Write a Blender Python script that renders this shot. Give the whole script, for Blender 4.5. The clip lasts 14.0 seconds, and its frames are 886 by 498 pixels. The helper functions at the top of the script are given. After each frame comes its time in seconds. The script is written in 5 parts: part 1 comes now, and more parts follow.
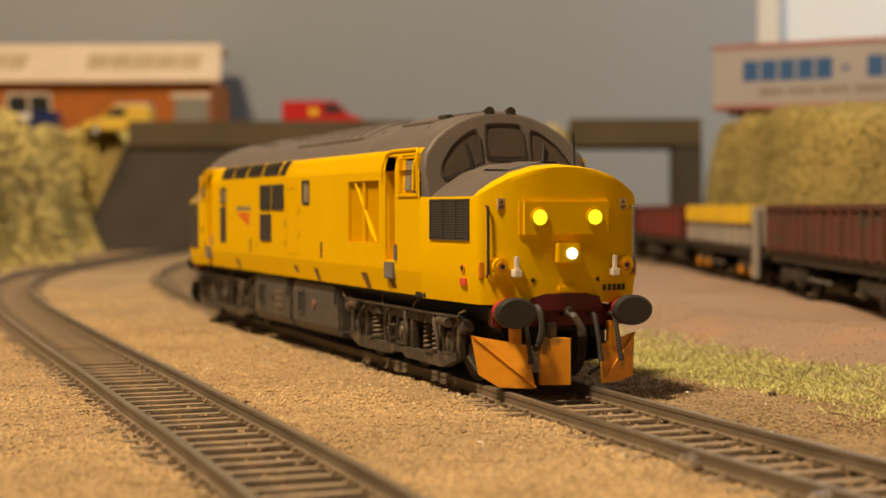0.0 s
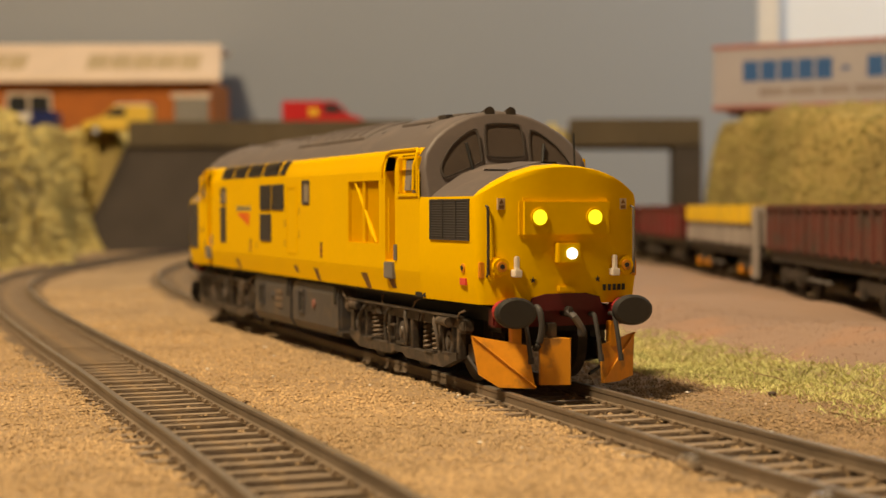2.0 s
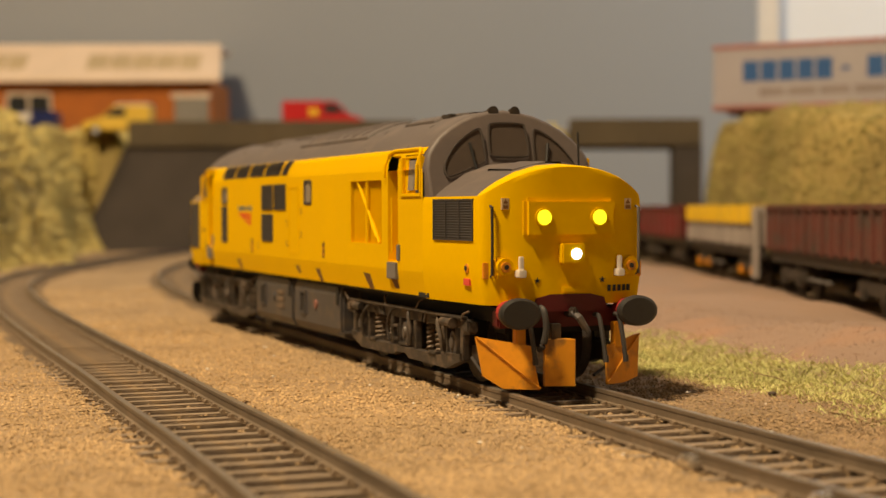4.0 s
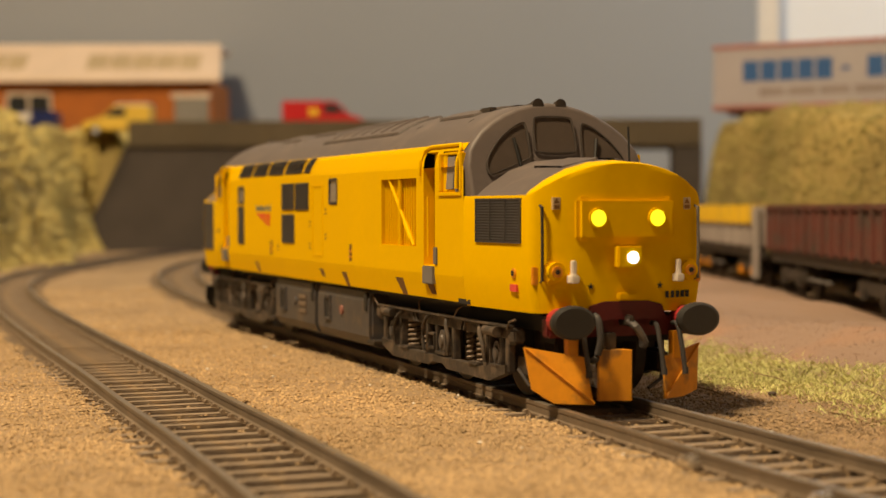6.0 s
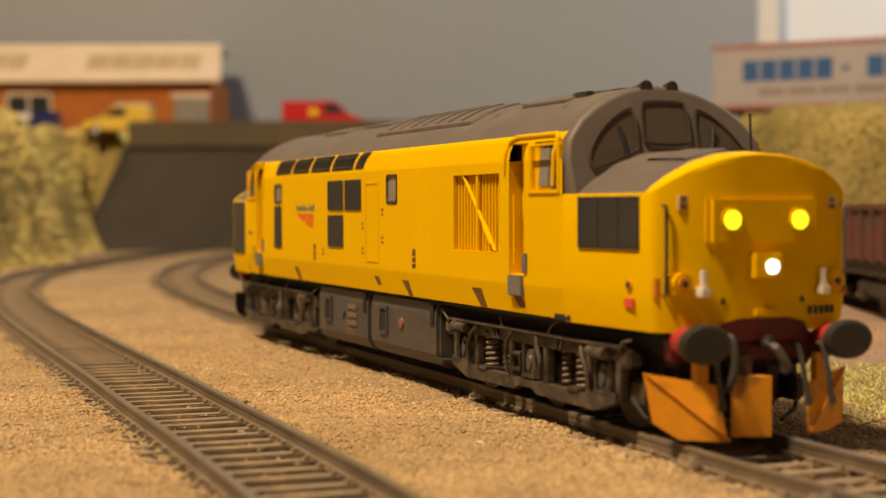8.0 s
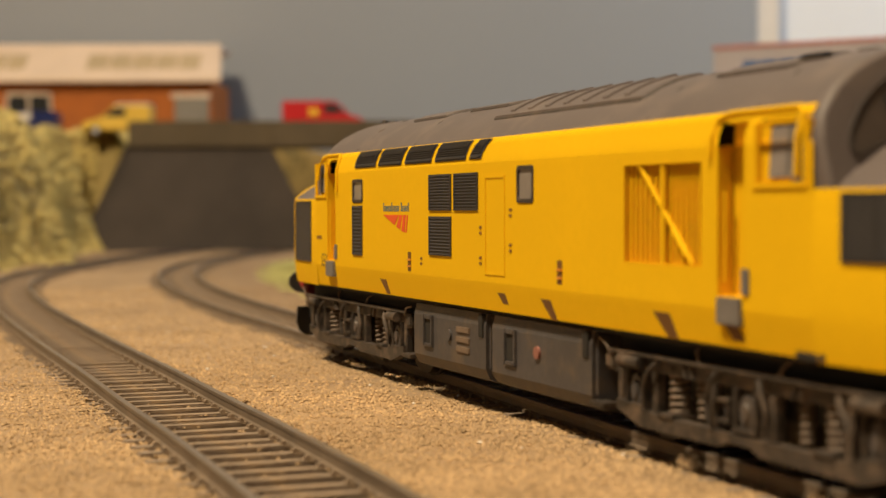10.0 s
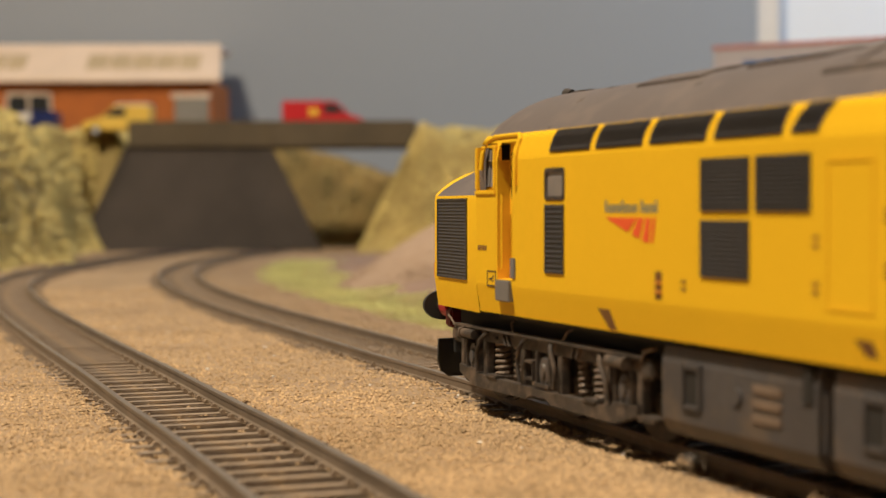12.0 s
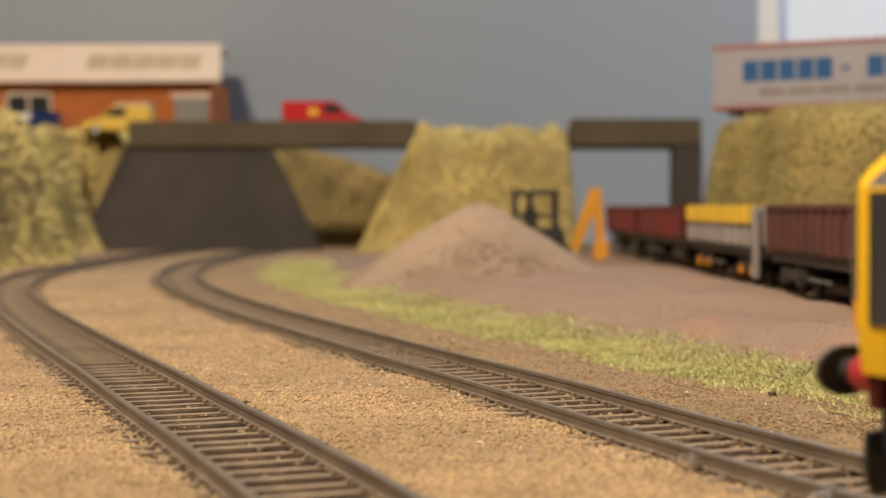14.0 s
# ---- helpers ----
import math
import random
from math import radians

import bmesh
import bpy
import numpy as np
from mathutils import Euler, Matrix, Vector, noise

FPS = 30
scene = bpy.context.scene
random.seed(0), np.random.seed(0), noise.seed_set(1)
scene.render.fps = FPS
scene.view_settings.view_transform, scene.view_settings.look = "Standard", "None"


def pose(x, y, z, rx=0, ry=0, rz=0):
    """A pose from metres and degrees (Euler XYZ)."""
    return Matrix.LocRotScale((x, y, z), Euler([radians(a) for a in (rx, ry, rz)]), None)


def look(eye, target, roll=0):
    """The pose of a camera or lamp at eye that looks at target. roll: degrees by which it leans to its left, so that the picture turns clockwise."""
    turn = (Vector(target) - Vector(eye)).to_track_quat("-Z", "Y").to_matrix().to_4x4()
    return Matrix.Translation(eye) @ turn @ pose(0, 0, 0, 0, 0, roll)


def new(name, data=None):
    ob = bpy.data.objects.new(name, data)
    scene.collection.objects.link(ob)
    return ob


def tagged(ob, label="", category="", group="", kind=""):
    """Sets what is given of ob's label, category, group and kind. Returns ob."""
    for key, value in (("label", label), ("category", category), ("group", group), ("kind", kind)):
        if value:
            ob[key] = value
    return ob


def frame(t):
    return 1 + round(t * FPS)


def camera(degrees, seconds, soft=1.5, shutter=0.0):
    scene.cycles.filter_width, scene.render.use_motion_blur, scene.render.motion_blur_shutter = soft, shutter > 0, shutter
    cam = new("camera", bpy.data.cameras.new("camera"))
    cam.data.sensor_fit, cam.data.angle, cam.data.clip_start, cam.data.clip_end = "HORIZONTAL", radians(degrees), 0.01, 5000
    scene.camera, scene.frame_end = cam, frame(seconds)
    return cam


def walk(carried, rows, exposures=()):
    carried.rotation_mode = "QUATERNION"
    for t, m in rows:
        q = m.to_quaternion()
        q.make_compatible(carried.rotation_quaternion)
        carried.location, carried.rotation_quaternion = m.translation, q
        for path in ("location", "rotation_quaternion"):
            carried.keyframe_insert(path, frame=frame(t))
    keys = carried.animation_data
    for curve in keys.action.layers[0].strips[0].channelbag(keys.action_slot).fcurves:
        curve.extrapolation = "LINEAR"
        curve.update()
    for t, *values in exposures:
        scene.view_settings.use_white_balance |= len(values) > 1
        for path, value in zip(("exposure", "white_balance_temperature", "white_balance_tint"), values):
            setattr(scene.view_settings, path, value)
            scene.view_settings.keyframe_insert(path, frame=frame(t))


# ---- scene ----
# A model railway in 1:76.2 scale. Plan numbers are in full-size railway metres and are multiplied by K.
K = 1 / 76.2
CAM_H, CAM_PITCH, CAM_ROLL = 2.4534, -1.539, -0.146
cam = camera(31.79, 14.0, soft=1.5)
EYE = (0.0, 0.0, CAM_H * K)
AIM = (0.0, math.cos(radians(CAM_PITCH)), CAM_H * K + math.sin(radians(CAM_PITCH)))
cam.data.dof.use_dof = True
cam.data.dof.focus_distance = 21.2 * K
cam.data.dof.aperture_fstop = 26.0
walk(cam, [(0.0, look(EYE, AIM, CAM_ROLL)), (14.0, look(EYE, AIM, CAM_ROLL))],
     exposures=[(0.0, 0.0, 6600, 10), (8.2, 0.0, 6650, 10), (10.5, 0.02, 5800, 10), (14.0, 0.08, 5300, 10)])

# ---- world and light ----
world = bpy.data.worlds.new("room_air")
world.use_nodes = True
world.node_tree.nodes["Background"].inputs[0].default_value = (1.0, 0.95, 0.9, 1)
world.node_tree.nodes["Background"].inputs[1].default_value = 0.05
scene.world = world


def area_lamp(name, eye, target, size, power, color):
    data = bpy.data.lights.new(name, "AREA")
    data.shape, data.size, data.energy, data.color = "DISK", size, power, color
    ob = new(name, data)
    ob.matrix_world = look(eye, target)
    return ob


area_lamp("ceiling_spot_light", (-0.52, -0.10, 1.34), (0.03, 0.4, 0.0), 0.2, 36.5, (1.0, 0.76, 0.46))
# Added cool fill lamp to brighten the pale wall; no window stands here.
area_lamp("pale_wall_fill_light", (0.95, 1.15, 0.85), (0.62, 1.62, 0.35), 0.45, 5.8, (0.78, 0.89, 1.0))

# ---- materials ----


def material(name, color, rough=0.6, metal=0.0, vary=0.25, scale=60.0, fine=900.0, bump=0.15, dirt=None, dirt_amount=0.0, random_tint=0.0, spec=0.5):
    m = bpy.data.materials.new(name)
    m.use_nodes = True
    nt = m.node_tree
    b = nt.nodes["Principled BSDF"]
    b.inputs["Roughness"].default_value = rough
    b.inputs["Metallic"].default_value = metal
    b.inputs["Specular IOR Level"].default_value = spec
    co = nt.nodes.new("ShaderNodeTexCoord")

    def noise_at(sc, detail=4.0):
        n = nt.nodes.new("ShaderNodeTexNoise")
        n.inputs["Scale"].default_value, n.inputs["Detail"].default_value = sc, detail
        nt.links.new(co.outputs["Object"], n.inputs["Vector"])
        return n

    big, small = noise_at(scale), noise_at(fine, 3.0)
    dark = [c * (1 - vary) for c in color]
    light = [min(1.0, c * (1 + vary)) for c in color]

    def blend(fac, a, bb):
        x = nt.nodes.new("ShaderNodeMix")
        x.data_type = "RGBA"
        if isinstance(fac, float):
            x.inputs[0].default_value = fac
        else:
            nt.links.new(fac, x.inputs[0])
        for slot, val in ((6, a), (7, bb)):
            if isinstance(val, (list, tuple)):
                x.inputs[slot].default_value = (*val[:3], 1)
            else:
                nt.links.new(val, x.inputs[slot])
        return x.outputs[2]

    def ramp(src, lo, hi):
        r = nt.nodes.new("ShaderNodeMapRange")
        r.inputs[1].default_value, r.inputs[2].default_value = lo, hi
        nt.links.new(src, r.inputs[0])
        return r.outputs[0]

    col = blend(ramp(big.outputs[0], 0.3, 0.7), dark, light)
    col = blend(ramp(small.outputs[0], 0.35, 0.65), col, blend(0.5, col, [c * (1 - 0.7 * vary) for c in color]))
    if dirt:
        d = noise_at(scale * 3.1, 6.0)
        f = ramp(d.outputs[0], 0.62 - 0.35 * dirt_amount, 0.80 - 0.2 * dirt_amount)
        col = blend(f, col, list(dirt))
    if random_tint:
        info = nt.nodes.new("ShaderNodeNewGeometry")
        hsv = nt.nodes.new("ShaderNodeHueSaturation")
        nt.links.new(info.outputs["Random Per Island"], mapper(nt, hsv, random_tint))
        nt.links.new(col, hsv.inputs["Color"])
        col = hsv.outputs[0]
    nt.links.new(col, b.inputs["Base Color"])
    if bump:
        bp = nt.nodes.new("ShaderNodeBump")
        bp.inputs["Strength"].default_value = bump
        bp.inputs["Distance"].default_value = 0.0006
        nt.links.new(small.outputs[0], bp.inputs["Height"])
        nt.links.new(bp.outputs[0], b.inputs["Normal"])
    rr = nt.nodes.new("ShaderNodeMapRange")
    rr.inputs[3].default_value, rr.inputs[4].default_value = max(0.02, rough - 0.08), min(1.0, rough + 0.1)
    nt.links.new(big.outputs[0], rr.inputs[0])
    nt.links.new(rr.outputs[0], b.inputs["Roughness"])
    return m


def mapper(nt, hsv, amount):
    """A random value per island becomes a brightness round 1."""
    r = nt.nodes.new("ShaderNodeMapRange")
    r.inputs[3].default_value, r.inputs[4].default_value = 1 - amount, 1 + amount
    nt.links.new(r.outputs[0], hsv.inputs["Value"])
    return r.inputs[0]


def glow(name, color, strength):
    m = bpy.data.materials.new(name)
    m.use_nodes = True
    b = m.node_tree.nodes["Principled BSDF"]
    b.inputs["Base Color"].default_value = (*color, 1)
    b.inputs["Emission Color"].default_value = (*color, 1)
    b.inputs["Emission Strength"].default_value = strength
    return m


def glass(name, color, rough=0.08):
    m = bpy.data.materials.new(name)
    m.use_nodes = True
    b = m.node_tree.nodes["Principled BSDF"]
    b.inputs["Base Color"].default_value = (*color, 1)
    b.inputs["Roughness"].default_value = rough
    b.inputs["Transmission Weight"].default_value = 0.35
    return m


YELLOW = material("locomotive_yellow_paint", (0.79, 0.475, 0.0), 0.5, spec=0.03, vary=0.045, scale=25, fine=700, bump=0.03)
# Brown holds the shade inside the notches; also dirty step slots and label marks.
NOTCH = material("shaded_dirty_orange", (0.17, 0.075, 0.012), 0.7, vary=0.25, scale=90, bump=0.05)
YELLOW_OLD = material("plough_orange_yellow", (0.75, 0.30, 0.01), 0.45, vary=0.15, scale=90, fine=900, bump=0.06, dirt=(0.25, 0.12, 0.03), dirt_amount=0.25)
ROOF_GREY = material("roof_grey_paint", (0.122, 0.100, 0.094), 0.55, vary=0.12, scale=45, fine=700, bump=0.05, dirt=(0.165, 0.132, 0.115), dirt_amount=0.25)
GRILLE_BLACK = material("grille_black", (0.042, 0.040, 0.043), 0.5, vary=0.2, scale=80, bump=0.05)
FRAME_BLACK = material("underframe_dirty_black", (0.042, 0.033, 0.027), 0.6, vary=0.35, scale=90, fine=800, bump=0.15, dirt=(0.095, 0.065, 0.042), dirt_amount=0.3)
TANK_GREY = material("tank_weathered_grey", (0.066, 0.061, 0.063), 0.5, vary=0.25, scale=70, fine=700, bump=0.08, dirt=(0.12, 0.09, 0.065), dirt_amount=0.3)
BOGIE_BROWN = material("bogie_dusty_brown", (0.048, 0.038, 0.031), 0.6, vary=0.4, scale=110, fine=900, bump=0.15, dirt=(0.145, 0.105, 0.075), dirt_amount=0.4)
SCREEN_RUBBER = material("windscreen_rubber", (0.062, 0.05, 0.044), 0.6, vary=0.2, scale=150, bump=0.03)
BUFFER_RED = material("buffer_shank_red", (0.42, 0.03, 0.03), 0.5, vary=0.2, scale=120, bump=0.04)
FADED_RED = material("faded_red_cap", (0.28, 0.12, 0.095), 0.6, vary=0.25, scale=200, bump=0.04)
HINGE_BROWN = material("hinge_brown", (0.24, 0.11, 0.02), 0.6, vary=0.25, scale=150, bump=0.03)
SPRING_STEEL = material("spring_dusty_steel", (0.17, 0.125, 0.09), 0.6, 0.1, vary=0.3, scale=200, bump=0.1)
BUFFER_BLACK = material("buffer_black", (0.035, 0.033, 0.032), 0.55, vary=0.2, scale=100, bump=0.05)
# Red darkened for the shadow that the nose throws on the beam.
BEAM_RED = material("shaded_bufferbeam_red", (0.11, 0.006, 0.009), 0.5, vary=0.2, scale=100, bump=0.05)
WHITE_PLASTIC = material("white_plastic", (0.75, 0.70, 0.64), 0.5, vary=0.06, scale=200, bump=0.02)
RUBBER = material("hose_rubber", (0.05, 0.046, 0.045), 0.6, vary=0.2, scale=150, bump=0.05)
# Near-black for unlit insides, gaps and recesses; the tank straps are black too.
INSIDE = material("unlit_inside_dark", (0.02, 0.018, 0.016), 0.8, vary=0.2, scale=100, bump=0.0)
LETTER_BLACK = material("black_lettering", (0.02, 0.02, 0.02), 0.5, vary=0.1, scale=200, bump=0.0)
LOGO_BLUE = material("logo_grey_blue", (0.10, 0.16, 0.17), 0.5, vary=0.1, scale=200, bump=0.0)
LOGO_RED = material("logo_orange_red", (0.75, 0.10, 0.012), 0.5, vary=0.05, scale=200, bump=0.0)
SIGN_RED = material("small_red_sign", (0.70, 0.07, 0.05), 0.5, vary=0.1, scale=200, bump=0.0)
STEP_GREY = material("step_grey", (0.16, 0.15, 0.145), 0.5, vary=0.15, scale=150, bump=0.05)
WINDOW_DARK = material("window_brown_plastic", (0.085, 0.066, 0.054), 0.16, vary=0.15, scale=80, bump=0.02)
# Opaque grey stands for light seen through clear plastic glazing.
WINDOW_GREY = material("window_backlit_grey", (0.23, 0.205, 0.19), 0.18, vary=0.12, scale=120, bump=0.02)
LAMP_YELLOW = glow("lamp_yellow_green", (0.95, 0.93, 0.02), 1.3)
LAMP_WHITE = glow("lamp_cold_white", (0.72, 0.86, 1.0), 3.0)

# Tan base kept darker than GRAIN, as painted shade in the pits between grains.
BALLAST = material("ballast_tan_pit_shade", (0.36, 0.25, 0.14), 0.9, vary=0.22, scale=14, fine=1500, bump=0.8, dirt=(0.24, 0.165, 0.10), dirt_amount=0.25)
GRAIN = material("ballast_grain", (0.48, 0.335, 0.18), 0.88, vary=0.22, scale=24, fine=2500, bump=0.2, dirt=(0.34, 0.235, 0.125), dirt_amount=0.25, random_tint=0.3)
SOIL = material("brown_soil", (0.29, 0.20, 0.11), 0.92, vary=0.25, scale=30, fine=1500, bump=0.7)
SOIL_GRAIN = material("brown_soil_grain", (0.33, 0.23, 0.13), 0.9, vary=0.2, scale=40, fine=2500, bump=0.2, random_tint=0.35)
# Brown bed, darkened further for the shade between the sleepers.
BED = material("track_bed_shaded_brown", (0.075, 0.055, 0.04), 0.9, vary=0.2, scale=60, fine=1500, bump=0.6)
SLEEPER = material("sleeper_brown", (0.25, 0.19, 0.135), 0.75, vary=0.25, scale=120, fine=1500, bump=0.3, dirt=(0.33, 0.24, 0.15), dirt_amount=0.5)
RAIL = material("rail_rusty_side", (0.19, 0.143, 0.10), 0.6, 0.2, vary=0.25, scale=90, bump=0.15)
SILVER = material("bright_solder", (0.75, 0.72, 0.68), 0.25, 0.9, vary=0.15, scale=200, bump=0.1)
RAIL_HEAD = material("rail_worn_head", (0.25, 0.21, 0.17), 0.38, 0.5, vary=0.2, scale=60, bump=0.05)
DIRT = material("reddish_dirt", (0.275, 0.185, 0.135), 0.92, vary=0.14, scale=12, fine=1200, bump=0.5, dirt=(0.36, 0.20, 0.12), dirt_amount=0.15)
PILE = material("sand_heap", (0.36, 0.26, 0.185), 0.92, vary=0.12, scale=18, fine=1300, bump=0.6)
EARTH = material("hill_earth", (0.36, 0.27, 0.09), 0.9, vary=0.35, scale=18, fine=400, bump=0.6)
STRAW = material("straw_scatter", (0.64, 0.52, 0.18), 0.85, vary=0.45, scale=24, fine=600, bump=0.3, dirt=(0.27, 0.20, 0.06), dirt_amount=0.4, random_tint=0.2)
STRAW_OLIVE = material("olive_straw_scatter", (0.37, 0.30, 0.105), 0.85, vary=0.45, scale=13, fine=600, bump=0.3, dirt=(0.24, 0.21, 0.06), dirt_amount=0.5, random_tint=0.2)
STRAW_BROWN = material("brown_straw_scatter", (0.38, 0.265, 0.09), 0.88, vary=0.4, scale=20, fine=600, bump=0.3, dirt=(0.17, 0.13, 0.045), dirt_amount=0.55, random_tint=0.2)
GREEN = material("grass_fibre", (0.60, 0.60, 0.24), 0.85, vary=0.25, scale=30, fine=600, bump=0.2, dirt=(0.55, 0.46, 0.18), dirt_amount=0.25, random_tint=0.15)
WALL_GREY = material("backdrop_grey_blue", (0.315, 0.34, 0.385), 0.8, vary=0.04, scale=2.5, fine=200, bump=0.02)
WALL_PALE = material("pale_wall", (0.80, 0.82, 0.86), 0.8, vary=0.03, scale=2, fine=200, bump=0.02)
ROOM = material("room_plaster", (0.52, 0.48, 0.44), 0.9, vary=0.05, scale=2, fine=200, bump=0.02)
CONCRETE = material("bridge_dark_brown", (0.095, 0.072, 0.042), 0.8, vary=0.25, scale=30, fine=500, bump=0.3)
# Shade under the bridges put into the colour; the pier wears it too.
SHADE_WALL = material("under_bridge_shade_dark", (0.060, 0.049, 0.043), 0.8, vary=0.4, scale=18, fine=500, bump=0.2)
BRICK = material("orange_brick", (0.43, 0.125, 0.016), 0.75, vary=0.15, scale=60, fine=700, bump=0.2)
CREAM = material("cream_roof", (0.78, 0.62, 0.48), 0.6, vary=0.06, scale=30, bump=0.05)
BUFF = material("buff_panel", (0.52, 0.40, 0.24), 0.6, vary=0.1, scale=60, bump=0.05)
DOOR_GREY = material("shutter_grey", (0.27, 0.25, 0.22), 0.6, vary=0.1, scale=60, bump=0.05)
WAGON_RED = material("wagon_maroon", (0.19, 0.022, 0.024), 0.6, vary=0.3, scale=40, fine=600, bump=0.15, dirt=(0.10, 0.055, 0.04), dirt_amount=0.35)
WAGON_GREY = material("wagon_grey", (0.36, 0.32, 0.30), 0.6, vary=0.15, scale=40, bump=0.1)
WAGON_YELLOW = material("wagon_yellow", (0.85, 0.56, 0.02), 0.55, vary=0.1, scale=40, bump=0.05)
WAGON_BROWN = material("wagon_rust_brown", (0.135, 0.045, 0.035), 0.65, vary=0.3, scale=50, fine=600, bump=0.15, dirt=(0.075, 0.055, 0.045), dirt_amount=0.4)
DIGGER_YELLOW = material("digger_yellow", (0.72, 0.33, 0.015), 0.5, vary=0.1, scale=60, bump=0.05)
CAR_BLUE = material("car_dark_blue", (0.02, 0.03, 0.13), 0.25, vary=0.1, scale=60, bump=0.0)
CAR_RED = material("van_red", (0.55, 0.012, 0.016), 0.35, vary=0.08, scale=60, bump=0.0)
CAR_YELLOW = material("van_yellow", (0.78, 0.52, 0.07), 0.4, vary=0.1, scale=60, bump=0.0)
CAR_GLASS = glass("car_glass", (0.05, 0.055, 0.06), 0.1)
TYRE = material("tyre_black", (0.025, 0.024, 0.023), 0.8, vary=0.2, scale=100, bump=0.05)
TRAILER = material("trailer_pinkish_white", (0.37, 0.345, 0.385), 0.5, vary=0.05, scale=40, bump=0.02)
TRAILER_RED = material("trailer_red_trim", (0.40, 0.17, 0.16), 0.5, vary=0.08, scale=40, bump=0.02)
TRAILER_BLUE = material("trailer_blue_letter", (0.025, 0.10, 0.30), 0.5, vary=0.08, scale=40, bump=0.02)
TRAILER_GREY = material("trailer_grey_letter", (0.26, 0.22, 0.22), 0.5, vary=0.08, scale=40, bump=0.02)

# ---- helpers of the build ----


def finish(name, bm, mats, parent=None, label="", smooth=False):
    """A bmesh in railway metres becomes one mesh object in model size."""
    me = bpy.data.meshes.new(name)
    bmesh.ops.recalc_face_normals(bm, faces=bm.faces)
    bmesh.ops.scale(bm, vec=(K, K, K), verts=bm.verts)
    bm.to_mesh(me)
    bm.free()
    for mm in (mats if isinstance(mats, (list, tuple)) else [mats]):
        me.materials.append(mm)
    if smooth:
        me.polygons.foreach_set("use_smooth", [True] * len(me.polygons))
    ob = new(name, me)
    if parent is not None:
        ob.parent = parent
    if label:
        tagged(ob, label)
    return ob


def part(name, bm, mat, parent, label="", smooth=False):
    return finish(name, bm, mat, parent, label, smooth)


def empty(name, m=None):
    ob = new(name)
    ob.empty_display_size = 0.01
    if m is not None:
        ob.matrix_world = m
    return ob


def at(x, y, z, rz=0.0, rx=0.0, ry=0.0):
    return pose(x * K, y * K, z * K, rx, ry, rz)


def box(bm, x0, x1, y0, y1, z0, z1, bevel=0.0, mat=0):
    vs = [bm.verts.new((x, y, z)) for x in (x0, x1) for y in (y0, y1) for z in (z0, z1)]
    fs = [bm.faces.new([vs[i] for i in q]) for q in ((0, 1, 3, 2), (4, 6, 7, 5), (0, 4, 5, 1), (2, 3, 7, 6), (0, 2, 6, 4), (1, 5, 7, 3))]
    for f in fs:
        f.material_index = mat
    if bevel > 0:
        es = list({e for f in fs for e in f.edges})
        r = bmesh.ops.bevel(bm, geom=es, offset=bevel, segments=2, affect="EDGES", clamp_overlap=True)
        for f in r["faces"]:
            f.material_index = mat
    return vs


def new_box(x0, x1, y0, y1, z0, z1, bevel=0.0):
    bm = bmesh.new()
    box(bm, x0, x1, y0, y1, z0, z1, bevel)
    return bm


def cyl(bm, a, b, r, n=16, r2=None, squash=1.0, caps=True, mat=0):
    """A round bar from a to b; squash flattens it along z (for bars that lie level)."""
    a, b = Vector(a), Vector(b)
    d = (b - a).normalized()
    u = d.cross(Vector((0, 0, 1)))
    u = u.normalized() if u.length > 1e-4 else Vector((1, 0, 0))
    v = d.cross(u)
    r2 = r if r2 is None else r2
    rings = []
    for p, q in ((a, r), (b, r2)):
        rings.append([bm.verts.new(p + u * (q * math.cos(2 * math.pi * i / n)) + v * (q * squash * math.sin(2 * math.pi * i / n))) for i in range(n)])
    fs = [bm.faces.new((rings[0][i], rings[0][(i + 1) % n], rings[1][(i + 1) % n], rings[1][i])) for i in range(n)]
    if caps:
        fs += [bm.faces.new(rings[0][::-1]), bm.faces.new(rings[1])]
    for f in fs:
        f.material_index = mat


def tube(bm, pts, r, n=8):
    """A bent round bar through pts."""
    pts = [Vector(p) for p in pts]
    rings = []
    for i, p in enumerate(pts):
        d = (pts[min(i + 1, len(pts) - 1)] - pts[max(i - 1, 0)]).normalized()
        u = d.cross(Vector((0.31, 0.17, 0.93))).normalized()
        v = d.cross(u)
        rings.append([bm.verts.new(p + u * (r * math.cos(2 * math.pi * k / n)) + v * (r * math.sin(2 * math.pi * k / n))) for k in range(n)])
    for a, b in zip(rings, rings[1:]):
        for k in range(n):
            bm.faces.new((a[k], a[(k + 1) % n], b[(k + 1) % n], b[k]))
    bm.faces.new(rings[0][::-1])
    bm.faces.new(rings[-1])


def arc_pts(pts, steps=6):
    """A smooth line through a few points."""
    out = []
    p = [Vector(q) for q in pts]
    p = [p[0] * 2 - p[1]] + p + [p[-1] * 2 - p[-2]]
    for i in range(1, len(p) - 2):
        for k in range(steps):
            t = k / steps
            out.append(0.5 * ((2 * p[i]) + (p[i + 1] - p[i - 1]) * t + (2 * p[i - 1] - 5 * p[i] + 4 * p[i + 1] - p[i + 2]) * t * t + (3 * p[i] - p[i - 1] - 3 * p[i + 1] + p[i + 2]) * t ** 3))
    out.append(p[-2])
    return out


